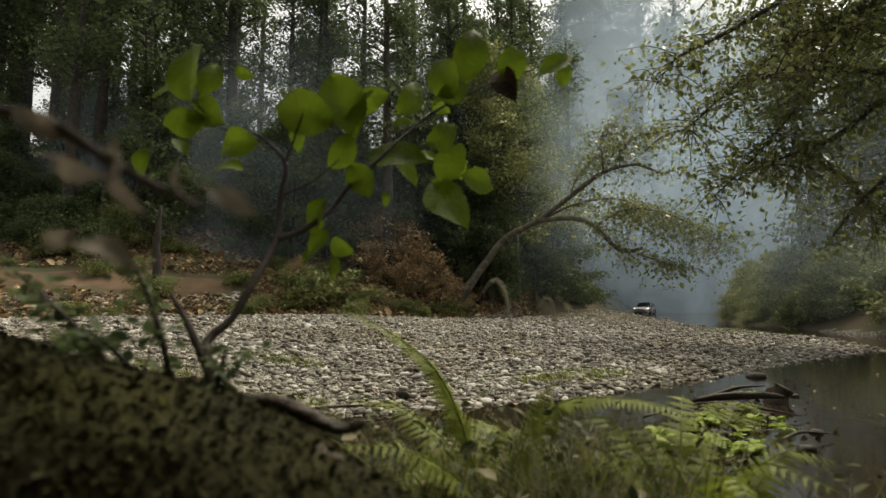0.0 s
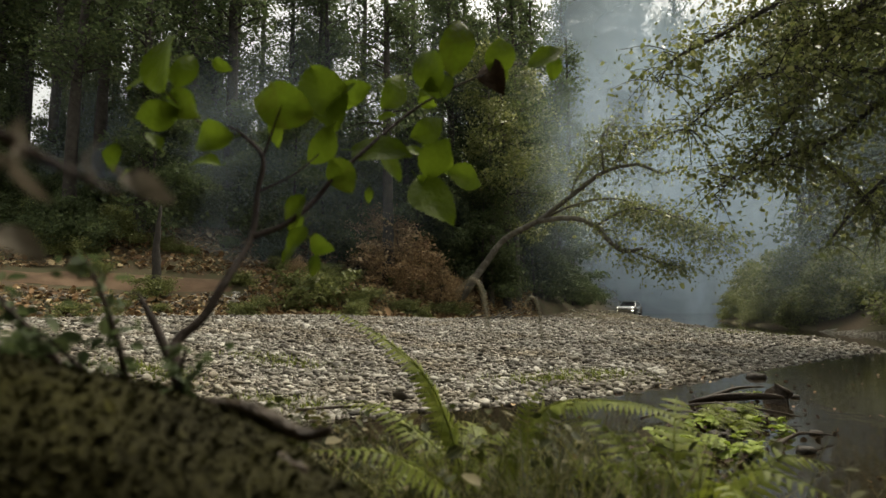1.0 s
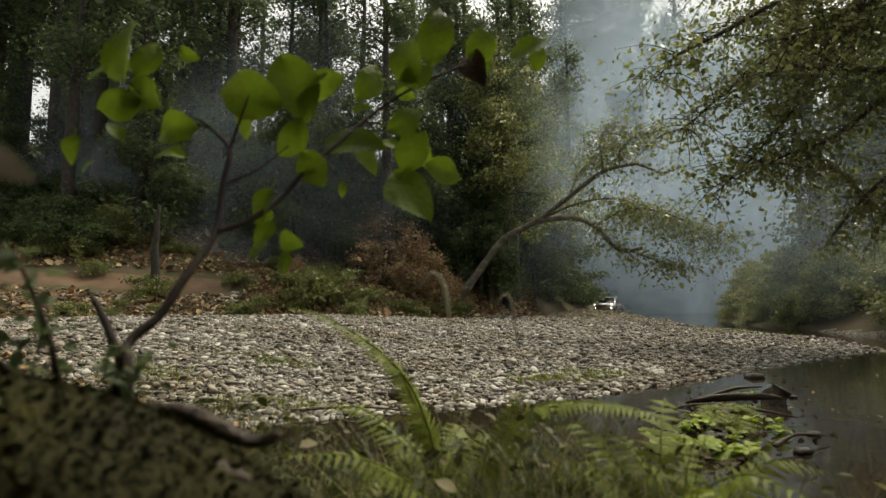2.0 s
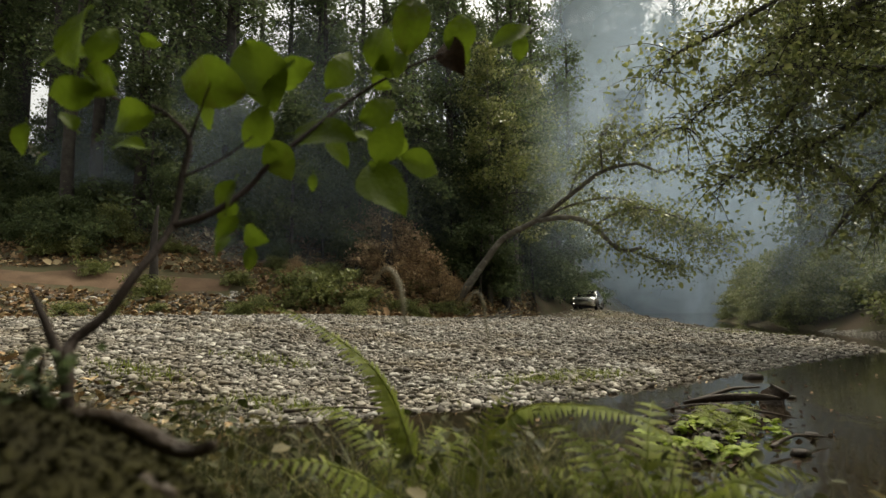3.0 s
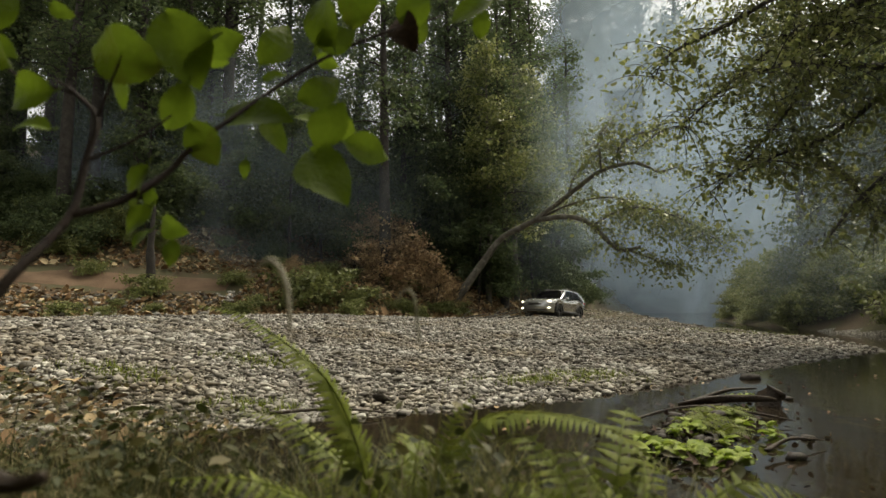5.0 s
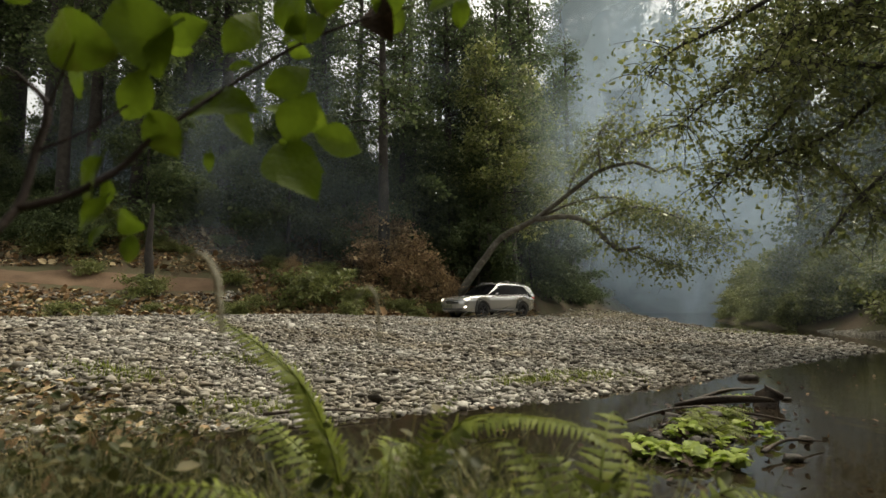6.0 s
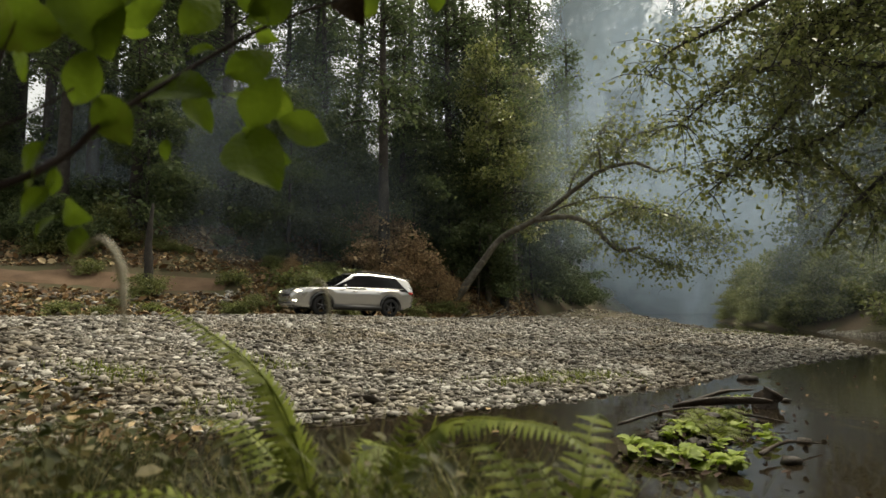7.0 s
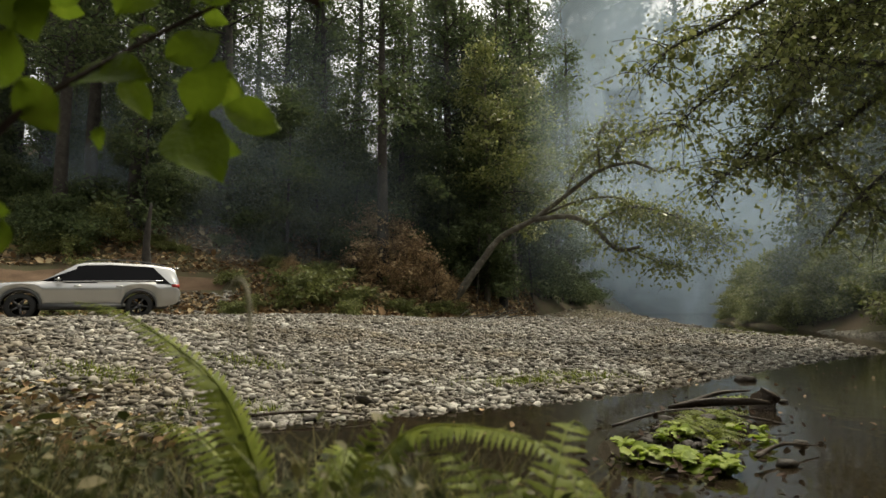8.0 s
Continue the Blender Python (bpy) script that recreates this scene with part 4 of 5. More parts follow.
def build_ferns():
    rng = np.random.default_rng(35)
    fern = tagged(new("fern"), "green fern with arching fronds over the water", "fern")
    frond([(0.12, 1.22, 0.30), (0.18, 1.22, 0.46), (0.258, 1.2, 0.553), (0.348, 1.15, 0.571), (0.43, 1.08, 0.564), (0.50, 1.0, 0.515)], 0.045, 46, rng, fern)
    frond([(0.12, 1.24, 0.30), (0.20, 1.20, 0.40), (0.32, 1.12, 0.45), (0.44, 1.0, 0.43), (0.53, 0.95, 0.38)], 0.05, 38, rng, fern)
    frond([(0.11, 1.24, 0.30), (0.10, 1.34, 0.42), (0.12, 1.44, 0.47), (0.16, 1.52, 0.44), (0.2, 1.6, 0.39)], 0.05, 38, rng, fern)
    other = tagged(new("fern"), "green fern with an upright frond beside the log", "fern")
    frond([(0.11, 1.12, 0.32), (0.06, 1.12, 0.53), (0.01, 1.12, 0.632), (-0.06, 1.12, 0.692), (-0.14, 1.125, 0.737), (-0.20, 1.125, 0.748)], 0.04, 46, rng, other)
    frond([(0.16, 1.06, 0.32), (0.18, 1.12, 0.46), (0.21, 1.16, 0.56), (0.25, 1.18, 0.60)], 0.04, 24, rng, other)
    frond([(0.15, 1.06, 0.32), (0.06, 1.0, 0.46), (-0.04, 0.95, 0.53), (-0.14, 0.92, 0.54)], 0.045, 24, rng, other)
    frond([(0.15, 1.08, 0.32), (0.05, 1.16, 0.47), (-0.08, 1.24, 0.55), (-0.2, 1.3, 0.55)], 0.05, 26, rng, other)
    for i in range(5):
        x, y = rng.uniform(-0.15, 0.5), rng.uniform(0.95, 1.6)
        clump = tagged(new("fern"), "low green fern among the grass", "fern")
        for k in range(4):
            a, ln = rng.uniform(0, 2 * math.pi), rng.uniform(0.18, 0.3)
            z = gh(x, y)
            frond([(x, y, z), (x + 0.25 * ln * math.cos(a), y + 0.25 * ln * math.sin(a), z + 0.55 * ln), (x + 0.6 * ln * math.cos(a), y + 0.6 * ln * math.sin(a), z + 0.8 * ln), (x + ln * math.cos(a), y + ln * math.sin(a), z + 0.7 * ln)], 0.045, 18, rng, clump)


def grass_blades(n, spots, low, high, rng, width=0.004):
    v, f = [], []
    for i in range(n):
        x, y = spots(rng)
        z = gh(x, y) - 0.01
        ln, a, bend = rng.uniform(low, high), rng.uniform(0, 2 * math.pi), rng.uniform(0.25, 1.25)
        c, s = math.cos(a), math.sin(a)
        k = len(v)
        for j in range(5):
            t = j / 4
            out, up = ln * bend * t * t * 0.8, ln * (t - 0.35 * bend * t * t)
            w = width * (1 - 0.9 * t) * 0.5
            v += [(x + c * out - s * w, y + s * out + c * w, z + up), (x + c * out + s * w, y + s * out - c * w, z + up)]
        f += [(k + 2 * j, k + 2 * j + 1, k + 2 * j + 3, k + 2 * j + 2) for j in range(4)]
    return v, f


def build_grass():
    rng = np.random.default_rng(37)
    centres = [(rng.uniform(-0.9, 0.62), rng.uniform(0.82, 1.75)) for i in range(46)]

    def tuft(g):
        x, y = centres[g.integers(len(centres))]
        return x + g.normal(0, 0.05), y + g.normal(0, 0.05)
    tagged(new("grass", mesh_of("grass", *grass_blades(5200, tuft, 0.12, 0.34, rng), GRASS)), "tangled green and straw-coloured grass on the near bank", "grass", kind="stuff")
    tagged(new("grass", mesh_of("grass", *grass_blades(1500, lambda g: (g.uniform(-3.6, -0.4), g.uniform(1.8, 3.3)), 0.08, 0.26, rng, 0.006), GRASS)), "thin grass at the edge of the gravel", "grass", kind="stuff")
    pale = [(rng.uniform(-0.05, 0.6), rng.uniform(0.95, 1.6)) for i in range(22)]

    def wisp(g):
        x, y = pale[g.integers(len(pale))]
        return x + g.normal(0, 0.03), y + g.normal(0, 0.03)
    tagged(new("grass", mesh_of("grass", *grass_blades(380, wisp, 0.2, 0.38, rng, 0.005), PALE_GRASS)), "long pale arching grass over the bank", "grass", kind="stuff")
    patches = [(0.9, 5.5), (1.3, 5.6), (1.6, 5.8), (-1.6, 5.6), (-2.4, 4.7), (8.2, 14.5), (7.4, 15.5), (-1.2, 4.3), (6.8, 13.5), (8.6, 17)]

    def patch(g):
        x, y = patches[g.integers(len(patches))]
        return x + g.normal(0, 0.05 * y), y + g.normal(0, 0.02 * y)
    tagged(new("grass", mesh_of("grass", *grass_blades(3500, patch, 0.03, 0.10, rng, 0.012), FERN)), "small bright green tufts among the stones", "grass", kind="stuff")
    spots = [(x + rng.normal(0, 0.09), y + rng.normal(0, 0.09), gh(x, y) + rng.uniform(0.02, 0.2)) for x, y in centres for k in range(34)]
    tagged(new("weeds", mesh_of("weeds", *leaves_at(spots, 0.019, rng, 0.0), GRASS)), "small leafy weeds among the grass", "weeds", kind="stuff")
    spots = [(x + rng.normal(0, 0.07), y + rng.normal(0, 0.07), gh(x, y) + rng.uniform(0.04, 0.26)) for x, y in [(rng.uniform(-0.55, 0.32), rng.uniform(0.95, 1.5)) for i in range(30)] for k in range(20)]
    tagged(new("weeds", mesh_of("weeds", *leaves_at(spots, 0.018, rng, 0.2), GRASS)), "soft dull green weeds over the near bank", "weeds", kind="stuff")
    spots = [(x, y, gh(x, y) + 0.015) for x, y in [(rng.uniform(-1.2, 0.8), rng.uniform(0.8, 2.0)) for k in range(380)]]
    tagged(new("leaf_litter", mesh_of("leaf_litter", *leaves_at(spots, 0.05, rng, -0.1), LITTER)), "brown fallen leaves on the near bank", "leaf litter", kind="stuff")


def build_brown_margin():
    """Soil, dead leaves and small weeds where the bar meets the near bank."""
    rng = np.random.default_rng(43)
    xy = []
    while len(xy) < 2600:
        x, y = rng.uniform(-5.5, -1.0), rng.uniform(1.6, 5.4)
        if y < 3.95 - 0.45 * (x + 1.5):
            xy.append((x, y))
    z = ground_height(*np.array(xy).T)
    spots = [(x, y, h + rng.uniform(0.0, 0.03)) for (x, y), h in zip(xy, z)]
    tagged(new("leaf_litter", mesh_of("leaf_litter", *leaves_at(spots, 0.06, rng, -0.1), LITTER)), "brown dead leaves at the edge of the gravel", "leaf litter", kind="stuff")
    pick = [xy[rng.integers(len(xy))] for k in range(70)]
    spots = [(x + rng.normal(0, 0.08), y + rng.normal(0, 0.08), gh(x, y) + rng.uniform(0.01, 0.12)) for x, y in pick for k in range(40)]
    tagged(new("weeds", mesh_of("weeds", *leaves_at(spots, 0.032, rng, 0.0), GRASS)), "low dark weeds at the edge of the gravel", "weeds", kind="stuff")


def build_stalks():
    for pts, r in (([(0.115, 0.64, 0.36), (0.10, 0.62, 0.60), (0.096, 0.615, 0.715), (0.094, 0.615, 0.732), (0.09, 0.615, 0.758), (0.08, 0.612, 0.772), (0.066, 0.61, 0.758)], 0.0019),
                   ([(0.20, 0.79, 0.34), (0.18, 0.78, 0.62), (0.174, 0.776, 0.70), (0.172, 0.776, 0.715), (0.168, 0.776, 0.748), (0.160, 0.776, 0.757), (0.148, 0.775, 0.742)], 0.0016)):
        stalk = tagged(new("dry_stalk"), "dry pale bent grass stalk", "grass stalk")
        part("stem", tube(pts[:4], [r * 0.12] * 4, 5), stalk, mats=STRAW)
        part("blade", tube(pts[2:], [r * 0.12, r * 0.8, r, r * 0.8, r * 0.3], 7, 0.3), stalk, "pale bent blade", STRAW)
    twig = tagged(new("dead_branch"), "dead reddish branch with pale shrivelled leaves", "branch")
    rng = np.random.default_rng(39)
    part("stem", tube([(-0.42, 0.40, 0.70), (-0.30, 0.36, 0.84), (-0.18, 0.33, 0.842), (-0.13, 0.33, 0.815), (-0.085, 0.33, 0.793)], [0.004, 0.0035, 0.003, 0.0025, 0.001], 7, 0.3), twig, mats=TWIG)
    for x, z, s, a in ((-0.165, 0.835, 0.045, 150), (-0.155, 0.815, 0.05, -20), (-0.13, 0.82, 0.03, 80), (-0.068, 0.795, 0.04, -25), (-0.10, 0.81, 0.025, 100), (-0.14, 0.775, 0.055, -20), (-0.12, 0.80, 0.05, -60), (-0.17, 0.78, 0.04, 200)):
        leaf = part("leaf", blade_leaf(s * 0.6, s * 0.25, 0.7, rng), twig, "pale shrivelled leaf", PALE_LEAF)
        leaf.matrix_basis = hung((x, 0.33 + rng.uniform(-0.02, 0.02), z), a, rng.uniform(-40, 40), rng)
    # a dark fir seedling behind the log
    fir = tagged(new("fir_seedling"), "small dark green fir seedling beside the log", "seedling")
    base = Vector((-0.20, 0.60, 0.55))
    tips = [(-0.25, 0.56, 0.79), (-0.36, 0.58, 0.77), (-0.33, 0.60, 0.72), (-0.17, 0.58, 0.71), (-0.42, 0.62, 0.80), (-0.28, 0.55, 0.73)]
    for p in tips:
        tip = Vector(p)
        mid = base.lerp(tip, 0.55) + Vector((0, 0, 0.03))
        spray = part("spray", tube([base, mid, tip], [0.004, 0.003, 0.001], 6), fir, mats=TWIG)
        spots = []
        for t in np.linspace(0.3, 1, 90):
            w = base * (1 - float(t)) ** 2 + mid * (2 * float(t) * (1 - float(t))) + tip * float(t) ** 2
            spots.append((w.x + rng.normal(0, 0.012), w.y + rng.normal(0, 0.012), w.z + rng.normal(0, 0.004)))
        tagged(part("needles", leaves_at(spots, 0.014, rng, 0.2, 0.2), spray, "dark needles", FOREST_LEAF), kind="stuff")


# ---- the islet of mud, weeds and drift in the stream ----
def build_islet():
    rng = np.random.default_rng(41)
    beds = [(1.38, 3.02, 0.13, 8, 0.10), (1.58, 3.28, 0.10, 4, 0.075), (1.85, 3.62, 0.14, 5, 0.07), (2.42, 4.5, 0.10, 3, 0.07)]
    for bx, by, spread, count, big in beds:
        for i in range(count):
            x, y = bx + rng.normal(0, spread), by + rng.normal(0, spread)
            z = max(gh(x, y), 0.01)
            plant = tagged(new("water_weed"), "bright green broad-leaved weed growing on the mud", "weed")
            for k in range(13):
                a, ln = rng.uniform(0, 360), big * rng.uniform(0.5, 1.15)
                leaf = part("leaf", blade_leaf(ln, ln * rng.uniform(0.5, 0.8), 0.5, rng, 0.35, 8), plant, mats=WEED)
                leaf.matrix_basis = Matrix.Translation((x, y, z + rng.uniform(0.005, 0.06))) @ Matrix.Rotation(radians(a), 4, "Z") @ Matrix.Translation((0, 0.62 * ln, 0)) @ Matrix.Rotation(radians(rng.uniform(-8, 25)), 4, "X") @ Matrix.Rotation(radians(rng.uniform(-25, 25)), 4, "Y")
    for i in range(13):
        y = rng.uniform(3.25, 4.0)
        x = 1.62 + 0.62 * (y - 3.3) + rng.normal(0, 0.09)
        z = max(gh(x, y), 0.01)
        plant = tagged(new("water_weed"), "green feathery weed trailing over the mud", "weed")
        for k in range(5):
            a, ln = rng.uniform(0, 2 * math.pi), rng.uniform(0.12, 0.24)
            frond([(x, y, z), (x + 0.4 * ln * math.cos(a), y + 0.4 * ln * math.sin(a), z + 0.25 * ln), (x + ln * math.cos(a), y + ln * math.sin(a), z + 0.12 * ln)], 0.035, 12, rng, plant)
    for a, b, r in (((1.9, 3.9, 0.05), (2.35, 3.75, 0.03), 0.012), ((1.3, 3.7, 0.04), (2.1, 4.1, 0.07), 0.012), ((2.0, 4.3, 0.06), (2.55, 4.5, 0.12), 0.02), ((1.75, 3.0, 0.04), (2.2, 3.25, 0.03), 0.012), ((-1.0, 4.05, 0.05), (-0.2, 4.15, 0.03), 0.012)):
        a, b = Vector(a), Vector(b)
        m = (a + b) / 2 + Vector((0, 0.05, 0.02))
        tagged(new("driftwood", mesh_of("driftwood", *tube([a, m, b], [r * 0.8, r * 0.7, r * 0.35], 8, 0.9), WET_WOOD)), "wet dark stick lying on the mud", "driftwood")
    stump = tube([(2.60, 4.45, -0.1), (2.62, 4.44, 0.03), (2.66, 4.42, 0.12)], [0.10, 0.08, 0.07], 11, 0.9)
    tagged(new("stump", mesh_of("stump", *stump, WET_WOOD)), "dark rotten stump at the water's edge", "stump")
    tagged(new("plank", mesh_of("plank", *tube([(1.85, 4.25, 0.04), (2.2, 4.2, 0.10), (2.55, 4.25, 0.07)], [0.015, 0.026, 0.012], 9, 1.2), WET_WOOD)), "dark slab of rotten bark on the islet", "bark")
    shapes = stone_shapes(2, rng, 5)
    spots = [(1.5 + rng.normal(0, 0.26) + 0.62 * (y - 3.3), y) for y in rng.normal(3.2, 0.6, 800)]
    scatter_stones("wet_pebbles", spots, shapes, rng, 0.036, "dark wet pebbles round the islet", MUD)
    for x, y, s in ((1.89, 3.0, 0.08), (2.2, 3.4, 0.06), (2.9, 4.7, 0.06), (3.3, 6.0, 0.16)):
        v, f = shapes[rng.integers(5)]
        tagged(new("stone", mesh_of("stone", v * s * 1.3 + np.array([x, y, 0.01]), f, MUD)), "dark wet stone standing out of the water", "stone")
    spots = [(1.17 + rng.normal(0, 0.06), 3.1 + rng.normal(0, 0.1), 0.035) for k in range(9)]
    tagged(new("leaf_litter", mesh_of("leaf_litter", *leaves_at(spots, 0.09, rng, -0.05), PALE_LEAF)), "pale fallen leaves on the wet mud", "leaf litter", kind="stuff")
    spots = [(x, y, 0.008) for x, y in [(rng.uniform(0, 5), rng.uniform(2.4, 8)) for k in range(160)] if y < waterline(x) - 0.1]
    islet = [(1.6 + rng.normal(0, 0.28) + 0.62 * (y - 3.4), y) for y in rng.normal(3.4, 0.6, 300)]
    islet = [(x, y, max(gh(x, y), 0.0) + rng.uniform(0.01, 0.04)) for x, y in islet]
    tagged(new("leaf_litter", mesh_of("leaf_litter", *leaves_at(islet, 0.035, rng, -0.1), BROWN_LEAF)), "wet dark leaves washed up on the islet", "leaf litter", kind="stuff")
    tagged(new("floating_leaves", mesh_of("floating_leaves", *leaves_at(spots, 0.035, rng, 0, 0.3), LITTER)), "brown leaves floating on the stream", "leaves", kind="stuff")


def build_drift():
    """Sticks stranded on the far edge of the bar, and a dead trunk on the slope."""
    rng = np.random.default_rng(45)
    for i in range(9):
        x, y, a, ln = 1.7 + rng.uniform(-1, 1), 21.5 + rng.uniform(-0.6, 0.6), rng.uniform(-0.6, 0.6), rng.uniform(0.5, 1.3)
        z, up = gh(x, y) + 0.04, rng.uniform(0.05, 0.5)
        pts = [(x, y, z), (x + 0.5 * ln * math.cos(a), y + 0.5 * ln * math.sin(a), z + 0.6 * up), (x + ln * math.cos(a), y + ln * math.sin(a), z + up)]
        tagged(new("driftwood", mesh_of("driftwood", *tube(pts, [0.03, 0.022, 0.008], 6, 0.3), PALE_BARK)), "bleached driftwood stick on the gravel", "driftwood")
    xs = rng.uniform(-17, -7.5, 1500)
    spots = np.stack([xs, bank_foot(xs) + rng.uniform(-0.6, 1.7, 1500)], 1)
    scatter_stones("bank_stones", spots, stone_shapes(1, rng, 7), rng, 0.11, "grey stones spilled down the bank below the track")
    x, y = -11.0, 20.9
    pts = [(x, y, gh(x, y) - 0.3), (x + 0.05, y, gh(x, y) + 0.8), (x, y, gh(x, y) + 1.9), (x + 0.1, y, gh(x, y) + 3.4)]
    tagged(new("dead_tree", mesh_of("dead_tree", *tube(pts, [0.24, 0.17, 0.13, 0.04], 9, 0.3), BARK)), "dark bare dead tree on the slope", "tree")


build_drift()
build_sapling()
build_mossy_log()
build_ferns()
build_grass()
build_brown_margin()
build_stalks()
build_islet()

# ---- smoke drifting in the valley ----
def mist_sheet(x, y, z, wide, high, density, scale, turn=0.0):
    nx, nz = 24, 18
    U, V = np.meshgrid(np.linspace(-1, 1, nx), np.linspace(-1, 1, nz))
    bow = 0.12 * wide * (U ** 2) + 0.05 * wide * rough(U * 3 + x, V * 3 + y, 1.1)
    v = np.stack([(U * wide / 2).ravel(), bow.ravel(), (V * high / 2).ravel()], 1)
    idx = np.arange(nx * nz).reshape(nz, nx)
    f = np.stack([idx[:-1, :-1], idx[:-1, 1:], idx[1:, 1:], idx[1:, :-1]], -1).reshape(-1, 4)
    ob = tagged(new("smoke_bank", mesh_of("smoke_bank", v, f, mist_material("smoke", density, scale))), "thin pale blue smoke drifting between the trees", "smoke", kind="stuff")
    ob.matrix_world = pose(x, y, z, 0, 0, turn)
    return ob


# last six: haze over slope and right bank, added also to lift their darks
SMOKE = [mist_sheet(33, 69, 8, 46, 44, 0.75, 0.12), mist_sheet(36, 74, 18, 66, 64, 0.75, 0.1), mist_sheet(38, 80, 26, 80, 80, 0.75, 0.08), mist_sheet(40, 87, 34, 90, 90, 0.75, 0.08),
         mist_sheet(18, 56, 15, 26, 30, 0.5, 0.15), mist_sheet(11.5, 37, 9.5, 15, 14, 0.36, 0.2), mist_sheet(8, 31, 9, 13, 12, 0.2, 0.2),
         mist_sheet(-15, 28, 7, 24, 22, 0.34, 0.15), mist_sheet(-9.5, 25.8, 6.5, 24, 13, 0.19, 0.14), mist_sheet(-4, 32, 9, 40, 24, 0.26, 0.12), mist_sheet(-3, 38, 12, 40, 26, 0.36, 0.12),
         mist_sheet(13.5, 19, 4, 14, 12, 0.26, 0.2), mist_sheet(11.5, 13.8, 3.5, 9, 10, 0.2, 0.2)]


# ---- the car ----
def loft(rings, close=True):
    n = len(rings[0])
    v = np.concatenate([np.array(r, float) for r in rings])
    f = []
    for i in range(len(rings) - 1):
        for k in range(n - 1):
            f.append((i * n + k, (i + 1) * n + k, (i + 1) * n + k + 1, i * n + k + 1))
    if close:
        f.append(tuple(range(n)))
        f.append(tuple(range((len(rings) - 1) * n, len(rings) * n))[::-1])
    return v, f


WHEEL_X, WHEEL_R, HALF = (1.42, -1.325), 0.345, 0.92


def car_body():
    rings = []
    for x in np.linspace(-2.41, 2.41, 121):
        top = np.interp(x, [-2.41, -2.36, -2.2, -1.5, 0.6, 1.0, 1.6, 2.1, 2.3, 2.41], [0.80, 0.98, 1.06, 1.06, 1.02, 1.03, 1.0, 0.945, 0.89, 0.76])
        low = np.interp(x, [-2.41, -2.2, -1.9, 1.9, 2.2, 2.41], [0.46, 0.36, 0.30, 0.26, 0.28, 0.36])
        w = HALF * np.interp(x, [-2.41, -2.3, -1.9, -1.0, 1.2, 1.9, 2.25, 2.41], [0.80, 0.90, 0.97, 1, 1, 0.97, 0.87, 0.74])
        for wx in WHEEL_X:
            if abs(x - wx) < 0.42:
                low = max(low, WHEEL_R + math.sqrt(0.42 ** 2 - (x - wx) ** 2))
        low = min(low, top - 0.12)
        tall = top - low
        half = [(0, low), (w * 0.89, low), (w * 0.925, low + 0.03), (w * 0.95, low + 0.35 * tall), (w * 0.995, low + 0.66 * tall), (w, low + 0.72 * tall), (w * 0.985, low + 0.78 * tall), (w * 0.93, top - 0.035), (w * 0.88, top - 0.008), (w * 0.5, top + 0.012), (0, top + 0.02)]
        rings.append([(x, y, z) for y, z in half] + [(x, -y, z) for y, z in half[-2::-1]])
    return loft(rings)


def car_cabin():
    rings = []
    for x in np.linspace(-2.33, 1.0, 120):
        top = np.interp(x, [-2.33, -2.24, -2.12, -1.5, -0.6, 0.0, 0.2, 1.0], [1.08, 1.40, 1.50, 1.575, 1.61, 1.58, 1.535, 1.03])
        base = 0.98
        wt = np.interp(x, [-2.33, -1.8, 0, 1.0], [0.56, 0.60, 0.63, 0.66])
        wb = np.interp(x, [-2.33, -2.0, 0.4, 1.0], [0.80, 0.85, 0.87, 0.76])
        k = (top - 1.0) / 0.6
        wm = wb + (wt - wb) * k
        half = [(wb + (wm + 0.02 - wb) * u, base + (top - base) * 0.84 * u) for u in np.linspace(0, 1, 8)] + [(wm * 0.96, top - 0.02), (wm * 0.6, top), (0, top + 0.012)]
        rake = 0.95 * np.interp(x, [-2.25, -1.8, -1.5, -1.0], [0, 1, 1, 0])
        rings.append([(x - rake * max(1.45 - z, 0), y, z) for y, z in half] + [(x - rake * max(1.45 - z, 0), -y, z) for y, z in half[-2::-1]])
    return loft(rings)


def cabin_shell(v, f):
    """The painted roof and pillars: those faces of the cabin that are no glass, lifted a little."""
    n = 21
    keep = []
    for q in f:
        if len(q) != 4:
            continue
        c = v[list(q)].mean(0)
        ring = q[0] % n
        column = np.linspace(-2.33, 1.0, 120)[q[0] // n]
        roof = 7 <= ring <= 12 and -2.2 < column < 0.2
        a_pillar = ring in (6, 7, 12, 13) and column >= 0.2
        d_pillar = (ring < 8 or ring > 11) and column < -1.68
        if roof or a_pillar or d_pillar:
            keep.append(q)
    mid = np.array([-0.6, 0, 1.1])
    out = v + (v - mid) / np.maximum(np.linalg.norm(v - mid, axis=1, keepdims=True), 0.1) * 0.012
    return out, keep


def box(cx, cy, cz, sx, sy, sz, bevel=0.02):
    bm = bmesh.new()
    bmesh.ops.create_cube(bm, size=1)
    for v in bm.verts:
        v.co = Vector((v.co.x * sx, v.co.y * sy, v.co.z * sz))
    bmesh.ops.bevel(bm, geom=bm.edges[:], offset=min(bevel, 0.45 * min(sx, sy, sz)), segments=2, affect="EDGES")
    out = np.array([tuple(v.co) for v in bm.verts]) + np.array([cx, cy, cz]), [tuple(v.index for v in f.verts) for f in bm.faces]
    bm.free()
    return out


def turned(profile, sides=28):
    """A body of revolution about y from (radius, y) pairs."""
    v = [(r * math.cos(2 * math.pi * k / sides), y, r * math.sin(2 * math.pi * k / sides)) for r, y in profile for k in range(sides)]
    f = [(i * sides + k, i * sides + (k + 1) % sides, (i + 1) * sides + (k + 1) % sides, (i + 1) * sides + k) for i in range(len(profile) - 1) for k in range(sides)]
    return np.array(v), f


